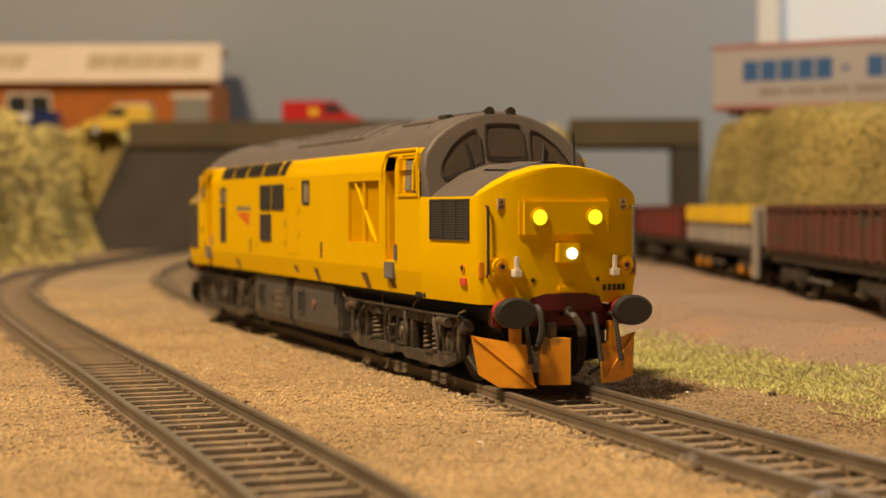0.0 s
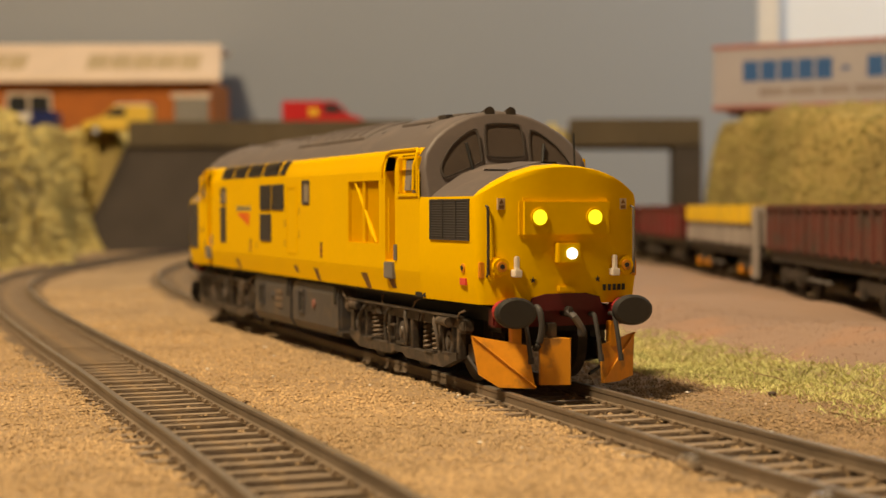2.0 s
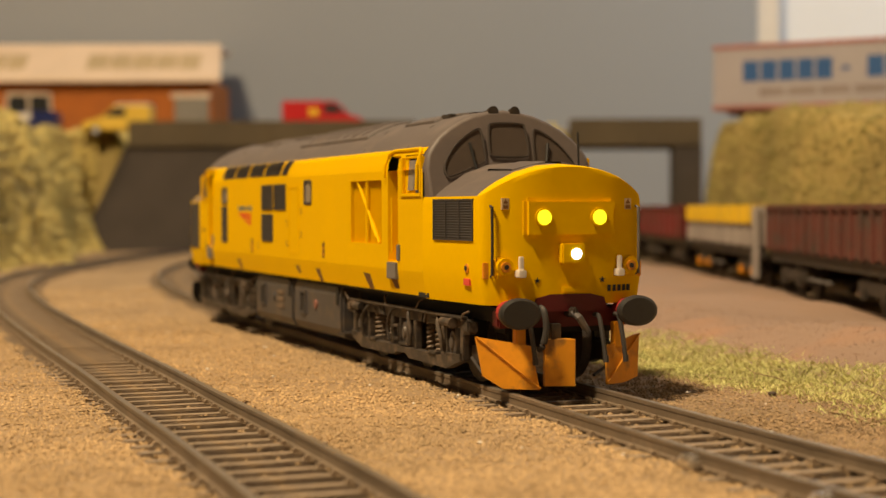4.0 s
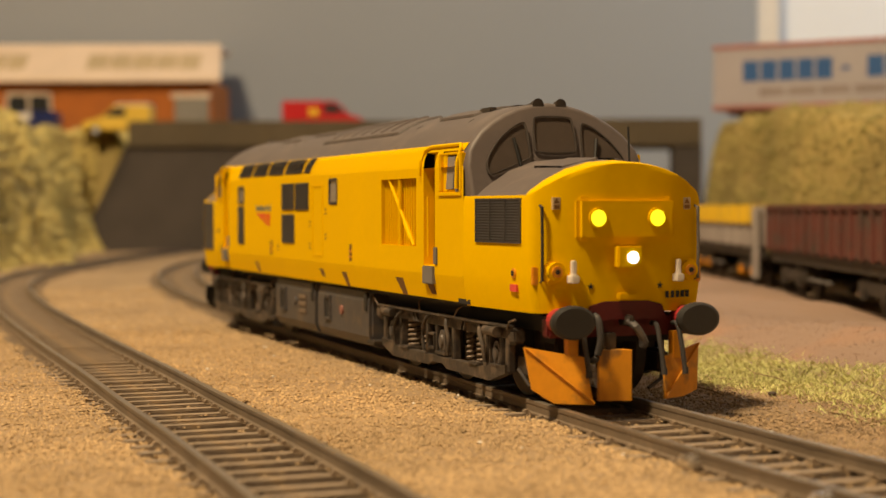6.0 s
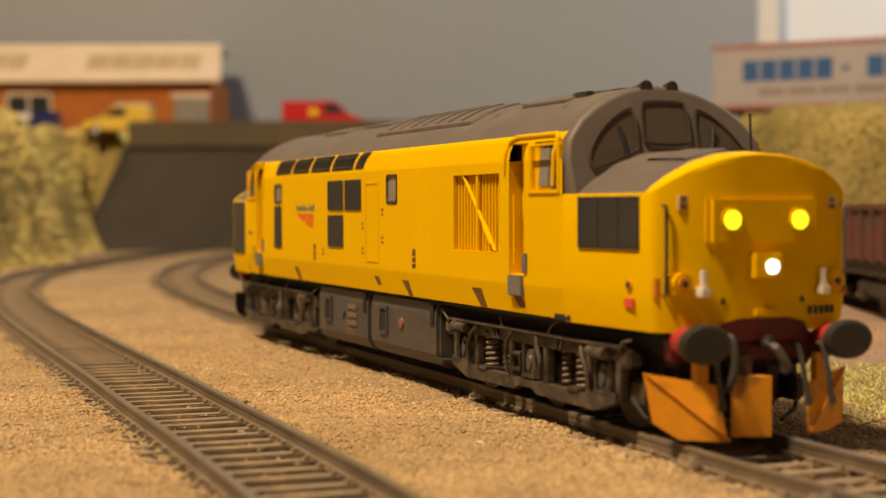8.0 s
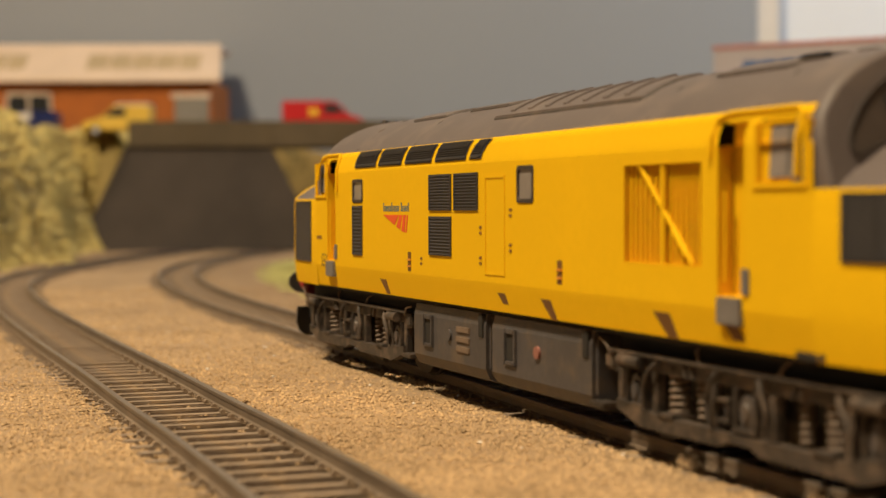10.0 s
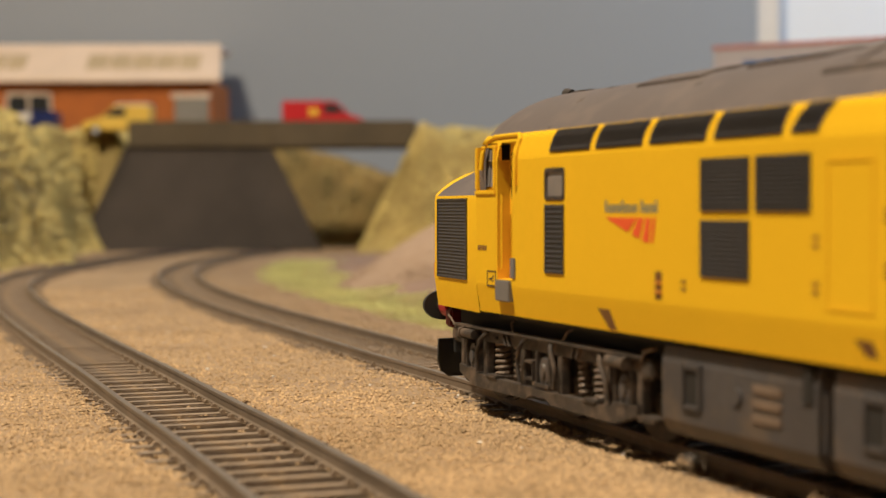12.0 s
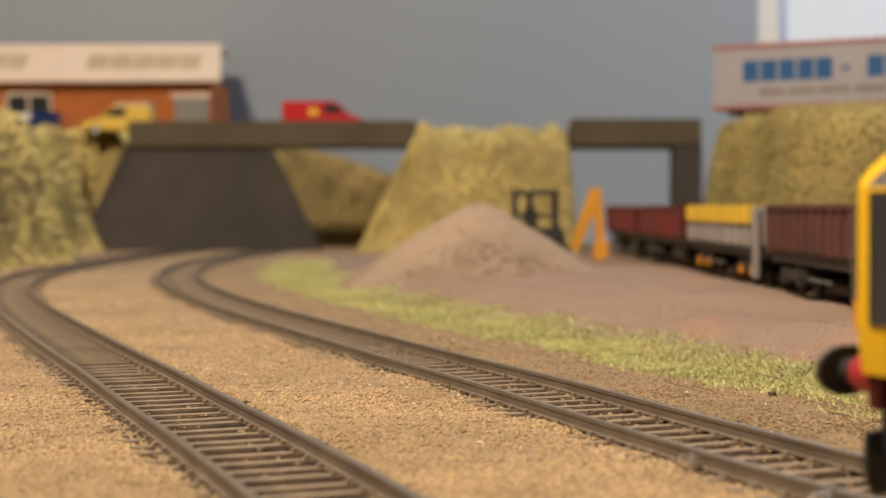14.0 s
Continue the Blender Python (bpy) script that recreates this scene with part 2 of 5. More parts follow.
def prism(bm, outline, axis, lo, hi, mat=0):
    """A flat outline pushed through along an axis: outline points are the two other coordinates in order."""
    def put(p, w):
        q = list(p)
        q.insert(axis, w)
        return bm.verts.new(q)
    a, b = [put(p, lo) for p in outline], [put(p, hi) for p in outline]
    n = len(a)
    fs = [bm.faces.new((a[i], a[(i + 1) % n], b[(i + 1) % n], b[i])) for i in range(n)] + [bm.faces.new(a[::-1]), bm.faces.new(b)]
    for f in fs:
        f.material_index = mat


def loft(bm, rings, close=False, mat=0):
    vs = [[bm.verts.new(p) for p in r] for r in rings]
    for a, b in zip(vs, vs[1:]):
        n = len(a)
        for i in range(n if close else n - 1):
            f = bm.faces.new((a[i], a[(i + 1) % n], b[(i + 1) % n], b[i]))
            f.material_index = mat
    return vs


def numpy_mesh(name, verts, faces, mat, parent=None, smooth=False):
    me = bpy.data.meshes.new(name)
    me.from_pydata((np.asarray(verts) * K).tolist(), [], faces if isinstance(faces, list) else faces.tolist())
    me.materials.append(mat)
    if smooth:
        me.polygons.foreach_set("use_smooth", [True] * len(me.polygons))
    ob = new(name, me)
    if parent is not None:
        ob.parent = parent
    return ob


def scatter_grains(name, xs, ys, zs, size, mat, parent=None, flat=0.7, seed=1):
    """Many small angular stones as one mesh."""
    rng = np.random.default_rng(seed)
    n = len(xs)
    base = np.array([(1, 0, 0), (0, 1, 0), (-1, 0, 0), (0, -1, 0), (0, 0, 1), (0.3, 0.3, -1)], float)
    tri = np.array([(0, 1, 4), (1, 2, 4), (2, 3, 4), (3, 0, 4), (1, 0, 5), (2, 1, 5), (3, 2, 5), (0, 3, 5)])
    r = (size * rng.uniform(0.5, 1.25, n))[:, None, None]
    p = base[None] * rng.uniform(0.65, 1.2, (n, 6, 1))
    a = rng.uniform(0, 2 * np.pi, n)
    ca, sa = np.cos(a)[:, None], np.sin(a)[:, None]
    p = np.stack([p[..., 0] * ca - p[..., 1] * sa, p[..., 0] * sa + p[..., 1] * ca, p[..., 2] * flat], -1) * r
    p += np.stack([xs, ys, zs], -1)[:, None]
    f = (tri[None] + 6 * np.arange(n)[:, None, None]).reshape(-1, 3)
    return numpy_mesh(name, p.reshape(-1, 3), f, mat, parent)


def scatter_blades(name, xs, ys, zs, height, width, mat, parent=None, lean=0.6, seed=1):
    """Many thin three-sided fibres as one mesh."""
    rng = np.random.default_rng(seed)
    n = len(xs)
    a = rng.uniform(0, 2 * np.pi, n)
    h = height * rng.uniform(0.4, 1.2, n)
    w = width * rng.uniform(0.6, 1.3, n)
    base = np.stack([xs, ys, zs], -1)
    tip = base + np.stack([np.cos(a) * h * lean * rng.uniform(0.2, 1.4, n), np.sin(a) * h * lean * rng.uniform(0.2, 1.4, n), h], -1)
    ring = [base + np.stack([np.cos(a + q) * w, np.sin(a + q) * w, 0 * a], -1) for q in (0, 2.1, 4.2)]
    p = np.stack([*ring, tip], 1)
    tri = np.array([(0, 1, 3), (1, 2, 3), (2, 0, 3)])
    f = (tri[None] + 4 * np.arange(n)[:, None, None]).reshape(-1, 3)
    return numpy_mesh(name, p.reshape(-1, 3), f, mat, parent)


def field(x, y, sc, seed=0.0):
    """Smooth noise over arrays."""
    return np.array([noise.noise((a * sc + seed, b * sc - seed, seed)) for a, b in zip(np.ravel(x), np.ravel(y))]).reshape(np.shape(x))

# ---- tracks and ground ----
TRACK_A = [(11.6, -3), (9.25, 2), (6.42, 8), (3.93, 14), (2.46, 18), (1.08, 22), (-0.42, 26), (-1.85, 30), (-3.27, 34), (-4.68, 38), (-6.57, 44), (-8.2, 50), (-9.72, 57), (-10.7, 64), (-11.15, 72), (-10.75, 82), (-9.35, 98)]
TRACK_B = [(3.75, 0), (0.45, 9), (-0.86, 13), (-2.3, 17), (-3.45, 20), (-4.95, 24), (-6.88, 29), (-8.75, 34), (-10.93, 40), (-12.55, 45), (-14.2, 51), (-15.75, 60), (-16.2, 73), (-15.75, 86), (-14.5, 98)]
TRACK_C = [(10.7, 24), (10.7, 60), (10.7, 100)]


def along(line, step):
    """Points and headings at even steps of a smooth line."""
    p = [Vector((x, y, 0)) for x, y in line]
    fine = arc_pts(p, 24)
    out, left = [], 0.0
    for a, b in zip(fine, fine[1:]):
        d = (b - a).length
        while left <= d:
            q = a + (b - a) * (left / d)
            out.append((q.x, q.y, math.atan2(b.y - a.y, b.x - a.x)))
            left += step
        left -= d
    return out


def centre_x(line, ys):
    p = sorted((q.y, q.x) for q in arc_pts([Vector((x, y, 0)) for x, y in line], 12))
    return np.interp(ys, [q[0] for q in p], [q[1] for q in p])


def sweep(line, profile, off, name, mats, parent, head_mat_above=None):
    bm = bmesh.new()
    rings = []
    for x, y, h in along(line, 0.5):
        nx, ny = math.sin(h), -math.cos(h)
        rings.append([(x + nx * (off + u), y + ny * (off + u), w) for u, w in profile])
    loft(bm, rings, close=True)
    if head_mat_above is not None:
        for f in bm.faces:
            if min(v.co.z for v in f.verts) > head_mat_above:
                f.material_index = 1
    return part(name, bm, mats, parent)


RAIL_PROFILE = [(-0.062, -0.175), (0.062, -0.175), (0.06, -0.155), (0.036, -0.14), (0.033, -0.062), (0.042, -0.05), (0.042, -0.008), (0.034, 0.0), (-0.034, 0.0), (-0.042, -0.008), (-0.042, -0.05), (-0.033, -0.062), (-0.036, -0.14), (-0.06, -0.155)]


def sleeper_mesh():
    bm = bmesh.new()
    box(bm, -0.10, 0.10, -1.06, 1.06, -0.40, -0.168, 0.018)
    for y in (-0.66, 0.66):
        for s in (-1, 1):
            box(bm, -0.06, 0.06, y + s * 0.115 - 0.035, y + s * 0.115 + 0.035, -0.18, -0.125, 0.014)
    me = bpy.data.meshes.new("sleeper")
    bmesh.ops.scale(bm, vec=(K, K, K), verts=bm.verts)
    bm.to_mesh(me)
    bm.free()
    me.materials.append(SLEEPER)
    return me


SLEEPER_MESH = sleeper_mesh()


def track(line, label, fill=-0.29):
    t = tagged(empty("railway_track"), label, "railway track", "model railway tracks", "structure")
    for off in (-0.664, 0.664):
        sweep(line, RAIL_PROFILE, off, "rail", [RAIL, RAIL_HEAD], t, -0.02)
    # The bed's colour carries part of the shade in the sleeper gaps.
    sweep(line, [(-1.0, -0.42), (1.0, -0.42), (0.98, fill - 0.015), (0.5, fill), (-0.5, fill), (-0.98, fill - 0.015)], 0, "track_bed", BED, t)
    rng = random.Random(5)
    for x, y, h in along(line, 0.5):
        s = new("sleeper", SLEEPER_MESH)
        s.parent = t
        s.matrix_basis = at(x, y, rng.uniform(-0.012, 0.006), math.degrees(h) + rng.uniform(-1, 1))
    return t


track(TRACK_A, "curved model track with rusty rails and dusty brown sleepers in tan ballast", -0.225)
track(TRACK_B, "second curved model track with brown sleepers half sunk in ballast")
track(TRACK_C, "straight siding track under the goods wagons")

GX = np.concatenate([np.linspace(-75, -24, 12), np.arange(-23, 16, 0.3), np.linspace(16.5, 75, 16)])
GY = np.concatenate([np.linspace(-14, 7, 8), np.arange(7.4, 45, 0.3), np.arange(45, 104, 0.8), np.linspace(105, 124, 5)])


def ground_height(x, y):
    xa = centre_x(TRACK_A, y)
    xb = centre_x(TRACK_B, y)
    z = -0.185 + 0.05 * field(x, y, 0.5, 3) + 0.03 * field(x, y, 1.9, 7)
    low = (np.abs(x - xa) < 0.85) | (np.abs(x - xb) < 0.95) | (np.abs(x - 10.7) < 1.2)
    z = np.where(low, -0.34, z)
    rise = np.clip((x - xa - 5.0) / 3.0, 0, 1) * np.clip((10.0 - x) / 1.6, 0, 1) * np.clip((70 - y) / 14, 0, 1)
    return z + 0.5 * rise * (1 + 0.35 * field(x, y, 0.25, 11)) * np.clip((y - 15) / 8, 0, 1)


def build_ground():
    x, y = np.meshgrid(GX, GY)
    z = ground_height(x, y)
    nx, ny = len(GX), len(GY)
    idx = np.arange(nx * ny).reshape(ny, nx)
    f = np.stack([idx[:-1, :-1], idx[:-1, 1:], idx[1:, 1:], idx[1:, :-1]], -1).reshape(-1, 4)
    ob = numpy_mesh("ground", np.stack([x, y, z], -1).reshape(-1, 3), f, BALLAST, smooth=True)
    ob.data.materials.append(DIRT)
    cx = (x[:-1, :-1] + x[1:, 1:]).ravel() / 2
    cy = (y[:-1, :-1] + y[1:, 1:]).ravel() / 2
    edge = centre_x(TRACK_A, cy) + 4.9 + 0.4 * field(cx, cy, 0.8, 2)
    ob.data.materials.append(SOIL)
    soil = centre_x(TRACK_A, cy) + 0.9
    kind = np.where((cx > edge) & (cy < 90), 1, np.where((cx > soil) & (cy < 75), 2, 0))
    ob.data.polygons.foreach_set("material_index", kind.astype(int).tolist())
    return tagged(ob, "tan granular ballast ground with a reddish dirt yard", "ground", kind="structure")


GROUND = build_ground()


def ballast_grains():
    rng = np.random.default_rng(4)
    n = 165000
    y = 12.0 + 40.0 * rng.uniform(0, 1, n) ** 1.7
    x = rng.uniform(-0.315, 0.315, n) * y
    xa, xb = centre_x(TRACK_A, y), centre_x(TRACK_B, y)
    da, db = x - xa, x - xb
    keep = (np.abs(da) > 0.86 + 0.09 * rng.normal(size=n)) & (np.abs(db) > 0.93 + 0.14 * rng.normal(size=n)) & (da < 5.0)
    soil = da[keep] > 0
    x, y = x[keep], y[keep]
    z = np.maximum(ground_height(x, y), -0.20) + rng.uniform(-0.02, 0.012, len(x))
    ob = scatter_grains("soil_grains", x[soil], y[soil], z[soil], 0.03, SOIL_GRAIN, seed=14)
    tagged(ob, "loose brown soil beside the far rail", "soil", kind="stuff")
    x, y, z = x[~soil], y[~soil], z[~soil]
    ob = scatter_grains("ballast_grains", x, y, z, 0.031, GRAIN, flat=0.75, seed=2)
    tagged(ob, "loose tan ballast grains lying between the tracks", "ballast", kind="stuff")
    # a few stones lie on the sleepers
    m = 2600
    y2 = 12 + 28 * rng.uniform(0, 1, m) ** 1.5
    side = (rng.uniform(0, 1, m) < 0.15).astype(int)
    x2 = np.where(side == 0, centre_x(TRACK_A, y2), centre_x(TRACK_B, y2)) + rng.uniform(-1.0, 1.0, m)
    ob = scatter_grains("bed_grains", x2, y2, np.full(m, -0.195), 0.034, SOIL_GRAIN, seed=3)
    tagged(ob, "stray brown grains between the sleepers", "ballast", kind="stuff")
    # white chips put in as painted sparkles on the ballast
    m = 46
    y3 = rng.uniform(13, 34, m)
    x3 = centre_x(TRACK_A, y3) + rng.uniform(-4.5, 4.0, m)
    ok = np.abs(x3 - centre_x(TRACK_A, y3)) > 0.9
    ob = scatter_grains("glint_chips", x3[ok], y3[ok], np.full(ok.sum(), -0.15), 0.028, WHITE_PLASTIC, seed=23)
    tagged(ob, "scattered tiny white chips added as glints on the ballast", "gravel", kind="stuff")


ballast_grains()


def grass_strip():
    rng = np.random.default_rng(8)
    n = 150000
    y = 17.0 + 60.0 * rng.uniform(0, 1, n) ** 1.5
    u = rng.uniform(2.9, 6.4, n)
    x = centre_x(TRACK_A, y) + u
    patch = field(x, y, 0.45, 5) + 0.6 * field(x, y, 1.6, 9)
    keep = 0.6 * patch + 1.05 - np.abs(u - 4.55) / 1.15 + 0.25 * rng.normal(size=n) > 0
    x, y = x[keep], y[keep]
    z = ground_height(x, y) - 0.02
    thin = rng.uniform(0, 1, len(x)) < np.clip((y - 17.5) / 7, 0.2, 1)
    x, y, z = x[thin], y[thin], z[thin]
    ob = scatter_blades("grass", x, y, z, 0.085, 0.014, GREEN, lean=1.5, seed=4)
    tagged(ob, "pale green static grass strip beside the track", "grass", kind="stuff")
    n = 26000
    y = 15.0 + 60.0 * rng.uniform(0, 1, n) ** 1.5
    x = centre_x(TRACK_A, y) + rng.uniform(1.2, 9.0, n)
    keep = x < 10
    x, y = x[keep], y[keep]
    ob = scatter_grains("dirt_grains", x, y, ground_height(x, y), 0.02, DIRT, seed=9)
    tagged(ob, "fine reddish dirt grains in the yard", "dirt", kind="stuff")


grass_strip()


def lineside_bits():
    """Twigs, a dark stone and two bright rail joiners beside the near track."""
    rng = random.Random(3)
    for k in range(9):
        y = 17.5 + 0.75 * k + rng.uniform(-0.3, 0.3)
        x = float(centre_x(TRACK_A, np.array([y]))[0]) + rng.uniform(2.4, 4.6)
        a, l = rng.uniform(0, 3.14), rng.uniform(0.25, 0.6)
        bm = bmesh.new()
        tube(bm, [(0, 0, 0), (l * 0.4 * math.cos(a), l * 0.4 * math.sin(a), 0.05), (l * math.cos(a + 0.2), l * math.sin(a + 0.2), 0.1)], 0.008, 5)
        ob = tagged(finish("twig", bm, SOIL), "thin dry twig lying on the soil", "twig", "dry twigs")
        ob.matrix_world = at(x, y, -0.14)
    bm = bmesh.new()
    bmesh.ops.create_icosphere(bm, subdivisions=2, radius=0.06)
    for v in bm.verts:
        v.co *= 1 + 0.35 * noise.noise(v.co * 9)
        v.co.z *= 0.6
    ob = tagged(finish("stone", bm, BED), "small dark stone beside the grass", "stone")
    ob.matrix_world = at(4.55, 21.5, -0.14)
    for x, y in ((2.45, 15.5), (3.28, 13.4)):
        bm = bmesh.new()
        box(bm, -0.16, 0.16, -0.07, 0.07, -0.16, -0.05, 0.03)
        box(bm, -0.05, 0.05, -0.1, 0.1, -0.08, -0.02, 0.02)
        ob = tagged(finish("rail_joiner", bm, SILVER), "bright silver rail joiner", "rail joiner", "rail joiners")
        ob.matrix_world = at(x, y, 0, 110)


lineside_bits()


# ---- room ----
slab_legs = ((-70, -10), (70, -10), (-70, 118), (70, 118))


def baseboard():
    b = tagged(empty("baseboard"), "plywood layout baseboard on plain legs", "table", kind="structure")
    part("board", new_box(-75, 75, -14, 124, -1.6, -0.5), BUFF, b)
    for x, y in slab_legs:
        part("leg", new_box(x - 2, x + 2, y - 2, y + 2, -60, -1.6), BUFF, b)


baseboard()


def slab(name, x0, x1, y0, y1, z0, z1, mat, label, category):
    return tagged(finish(name, new_box(x0, x1, y0, y1, z0, z1), mat), label, category, kind="structure")


slab("backdrop", -142, 24.6, 122, 123, -20, 100, WALL_GREY, "grey-blue painted backdrop board behind the layout", "backdrop")
slab("wall_north", -150, 150, 124.5, 126.5, -60, 112, WALL_PALE, "pale room wall beyond the backdrop", "wall")
slab("wall_east", 150, 152, -130, 176, -60, 112, ROOM, "plain plastered room wall", "wall")
slab("wall_west", -152, -150, -130, 142, -60, 112, ROOM, "plain plastered room wall", "wall")
slab("wall_south", -150, 150, -132, -130, -60, 112, ROOM, "plain plastered room wall", "wall")
slab("ceiling", -152, 152, -132, 178, 112, 114, ROOM, "plain ceiling", "ceiling")
slab("floor", -152, 152, -132, 178, -62, -60, ROOM, "plain floor", "floor")
slab("backdrop_edge_strip", 24.62, 26.4, 122.4, 123, -20, 100, WHITE_PLASTIC, "pale edge strip at the end of the backdrop", "trim")


# ---- hills ----
def heightfield(name, xs, ys, h, mat, label, clumps, clump_size, clump_mat, seed):
    """A modelled bank with a skin of scattered turf."""
    x, y = np.meshgrid(xs, ys)
    z = h(x, y)
    nx, ny = len(xs), len(ys)
    idx = np.arange(nx * ny).reshape(ny, nx)
    f = np.stack([idx[:-1, :-1], idx[:-1, 1:], idx[1:, 1:], idx[1:, :-1]], -1).reshape(-1, 4)
    thing = tagged(empty(name), label, "hillside", kind="structure")
    numpy_mesh("hill_body", np.stack([x, y, z], -1).reshape(-1, 3), f, mat, thing, smooth=True)
    rng = np.random.default_rng(seed)
    # clumps go where the skin has most area
    zx = np.abs(np.diff(z, axis=1))[:-1, :] / np.diff(xs)[None]
    zy = np.abs(np.diff(z, axis=0))[:, :-1] / np.diff(ys)[:, None]
    w = (np.sqrt(1 + zx ** 2 + zy ** 2) * np.diff(xs)[None] * np.diff(ys)[:, None]).ravel()
    w[(z[:-1, :-1] < -0.25).ravel()] = 0
    c = rng.choice(len(w), clumps, p=w / w.sum())
    j, i = c // (nx - 1), c % (nx - 1)
    a, b = rng.uniform(0, 1, clumps), rng.uniform(0, 1, clumps)
    px, py = xs[i] + a * np.diff(xs)[i], ys[j] + b * np.diff(ys)[j]
    pz = (z[j, i] * (1 - a) * (1 - b) + z[j, i + 1] * a * (1 - b) + z[j + 1, i] * (1 - a) * b + z[j + 1, i + 1] * a * b)
    ob = scatter_grains("turf", px, py, pz, clump_size, clump_mat, thing, flat=1.0, seed=seed)
    ob["kind"] = "stuff"
    return thing


def ease(v):
    v = np.clip(v, 0, 1)
    return v * v * (3 - 2 * v)


def left_bank(x, y):
    foot = np.where(y < 97.2, -17.6 - 0.118 * (y - 62) - 0.5 * np.sin(y * 0.31) + 1.6 * field(0 * y, y, 0.28, 27) + 0.8 * field(0 * y, y, 0.7, 28), -19.35)
    up = ease((foot - x) / np.where(y < 97.2, 3.0, 1.2)) * ease((y - 58) / 6)
    lump = 2.3 * field(x, y, 0.30, 21) + 1.1 * field(x, y, 0.8, 22)
    return -0.35 + up * (7.3 + lump * np.clip(1.35 - up, 0.1, 1))


heightfield("hill_left", np.arange(-42, -17.5, 0.35), np.arange(57, 121, 0.7), left_bank, EARTH, "straw and green textured bank beside the bridge", 17000, 0.33, STRAW, 31)


def mid_hill(x, y):
    left = np.clip((x + 5.2) / 3.9, 0, 1)
    right = np.clip((7.9 - x) / 0.5, 0, 1)
    front = ease((y - 89.0) / 3.2)
    lump = 0.7 * field(x, y, 0.35, 41) + 0.4 * field(x, y, 1.0, 42)
    return -0.35 + left * right * front * (7.2 + 0.5 * lump) + 0.8 * left * right * lump * front


heightfield("hill_middle", np.arange(-6.5, 8.4, 0.25), np.arange(87.5, 112, 0.35), mid_hill, EARTH, "straw-coloured hill between the two bridge spans", 14000, 0.20, STRAW, 33)


def back_hill(x, y):
    top = 6.7 - 0.25 * (x + 12.5)
    left = ease((x + 14.2) / 2.4)
    lump = 0.8 * field(x, y, 0.4, 51) + 0.4 * field(x, y, 1.1, 52)
    return -0.35 + left * ease((y - 106.5) / 2.2) * (np.clip(top + 0.5, 2.0, 7.3) + 0.7 * lump)


heightfield("hill_back", np.arange(-14.6, 2.0, 0.3), np.arange(105.5, 116, 0.35), back_hill, EARTH, "brown straw bank behind the bridge span", 9000, 0.22, STRAW_BROWN, 35)


def right_hill(x, y):
    face = ease((x - np.maximum(12.7, 0.1655 * y) - 0.3 * np.sin(y * 0.3)) / 1.5)
    top = 5.7 + 1.15 * ease((y - 48) / 20)
    lump = 1.1 * field(x, y, 0.35, 61) + 0.7 * field(x, y, 0.9, 62)
    return -0.35 + face * (top + lump * np.clip(1.4 - face, 0.25, 1)) * ease((y - 26) / 6)


heightfield("hill_right", np.concatenate([np.arange(12.4, 18, 0.25), np.arange(18.3, 45, 0.9)]), np.arange(26, 118, 0.6), right_hill, EARTH, "tall straw and olive textured bank beside the siding", 30000, 0.17, STRAW_OLIVE, 37)


def sand_pile():
    xs, ys = np.arange(-4.2, 6.8, 0.15), np.arange(45.5, 58.5, 0.15)
    x, y = np.meshgrid(xs, ys)
    d = np.hypot(x - 1.2, y - 52.0) * (1 + 0.05 * field(x, y, 0.3, 71))
    z = 2.90 - 0.64 * np.sqrt(d ** 2 + 0.25)
    z = np.maximum(z, -0.34) + 0.05 * field(x, y, 0.9, 72) + 0.02 * field(x, y, 3.0, 73)
    nx, ny = len(xs), len(ys)
    idx = np.arange(nx * ny).reshape(ny, nx)
    f = np.stack([idx[:-1, :-1], idx[:-1, 1:], idx[1:, 1:], idx[1:, :-1]], -1).reshape(-1, 4)
    thing = tagged(empty("sand_pile"), "conical heap of pale brown sand in the yard", "sand heap")
    numpy_mesh("mound", np.stack([x, y, z], -1).reshape(-1, 3), f, PILE, thing, smooth=True)
    rng = np.random.default_rng(6)
    n = 9000
    a, r = rng.uniform(0, 6.283, n), 4.9 * np.sqrt(rng.uniform(0, 1, n))
    px, py = 1.2 + r * np.cos(a), 52 + r * np.sin(a)
    pz = 2.90 - 0.64 * np.sqrt(r ** 2 + 0.25) + 0.04 * field(px, py, 0.9, 72)
    ob = scatter_grains("sand", px, py, pz - 0.01, 0.05, PILE, thing, seed=12)
    ob["kind"] = "stuff"


sand_pile()


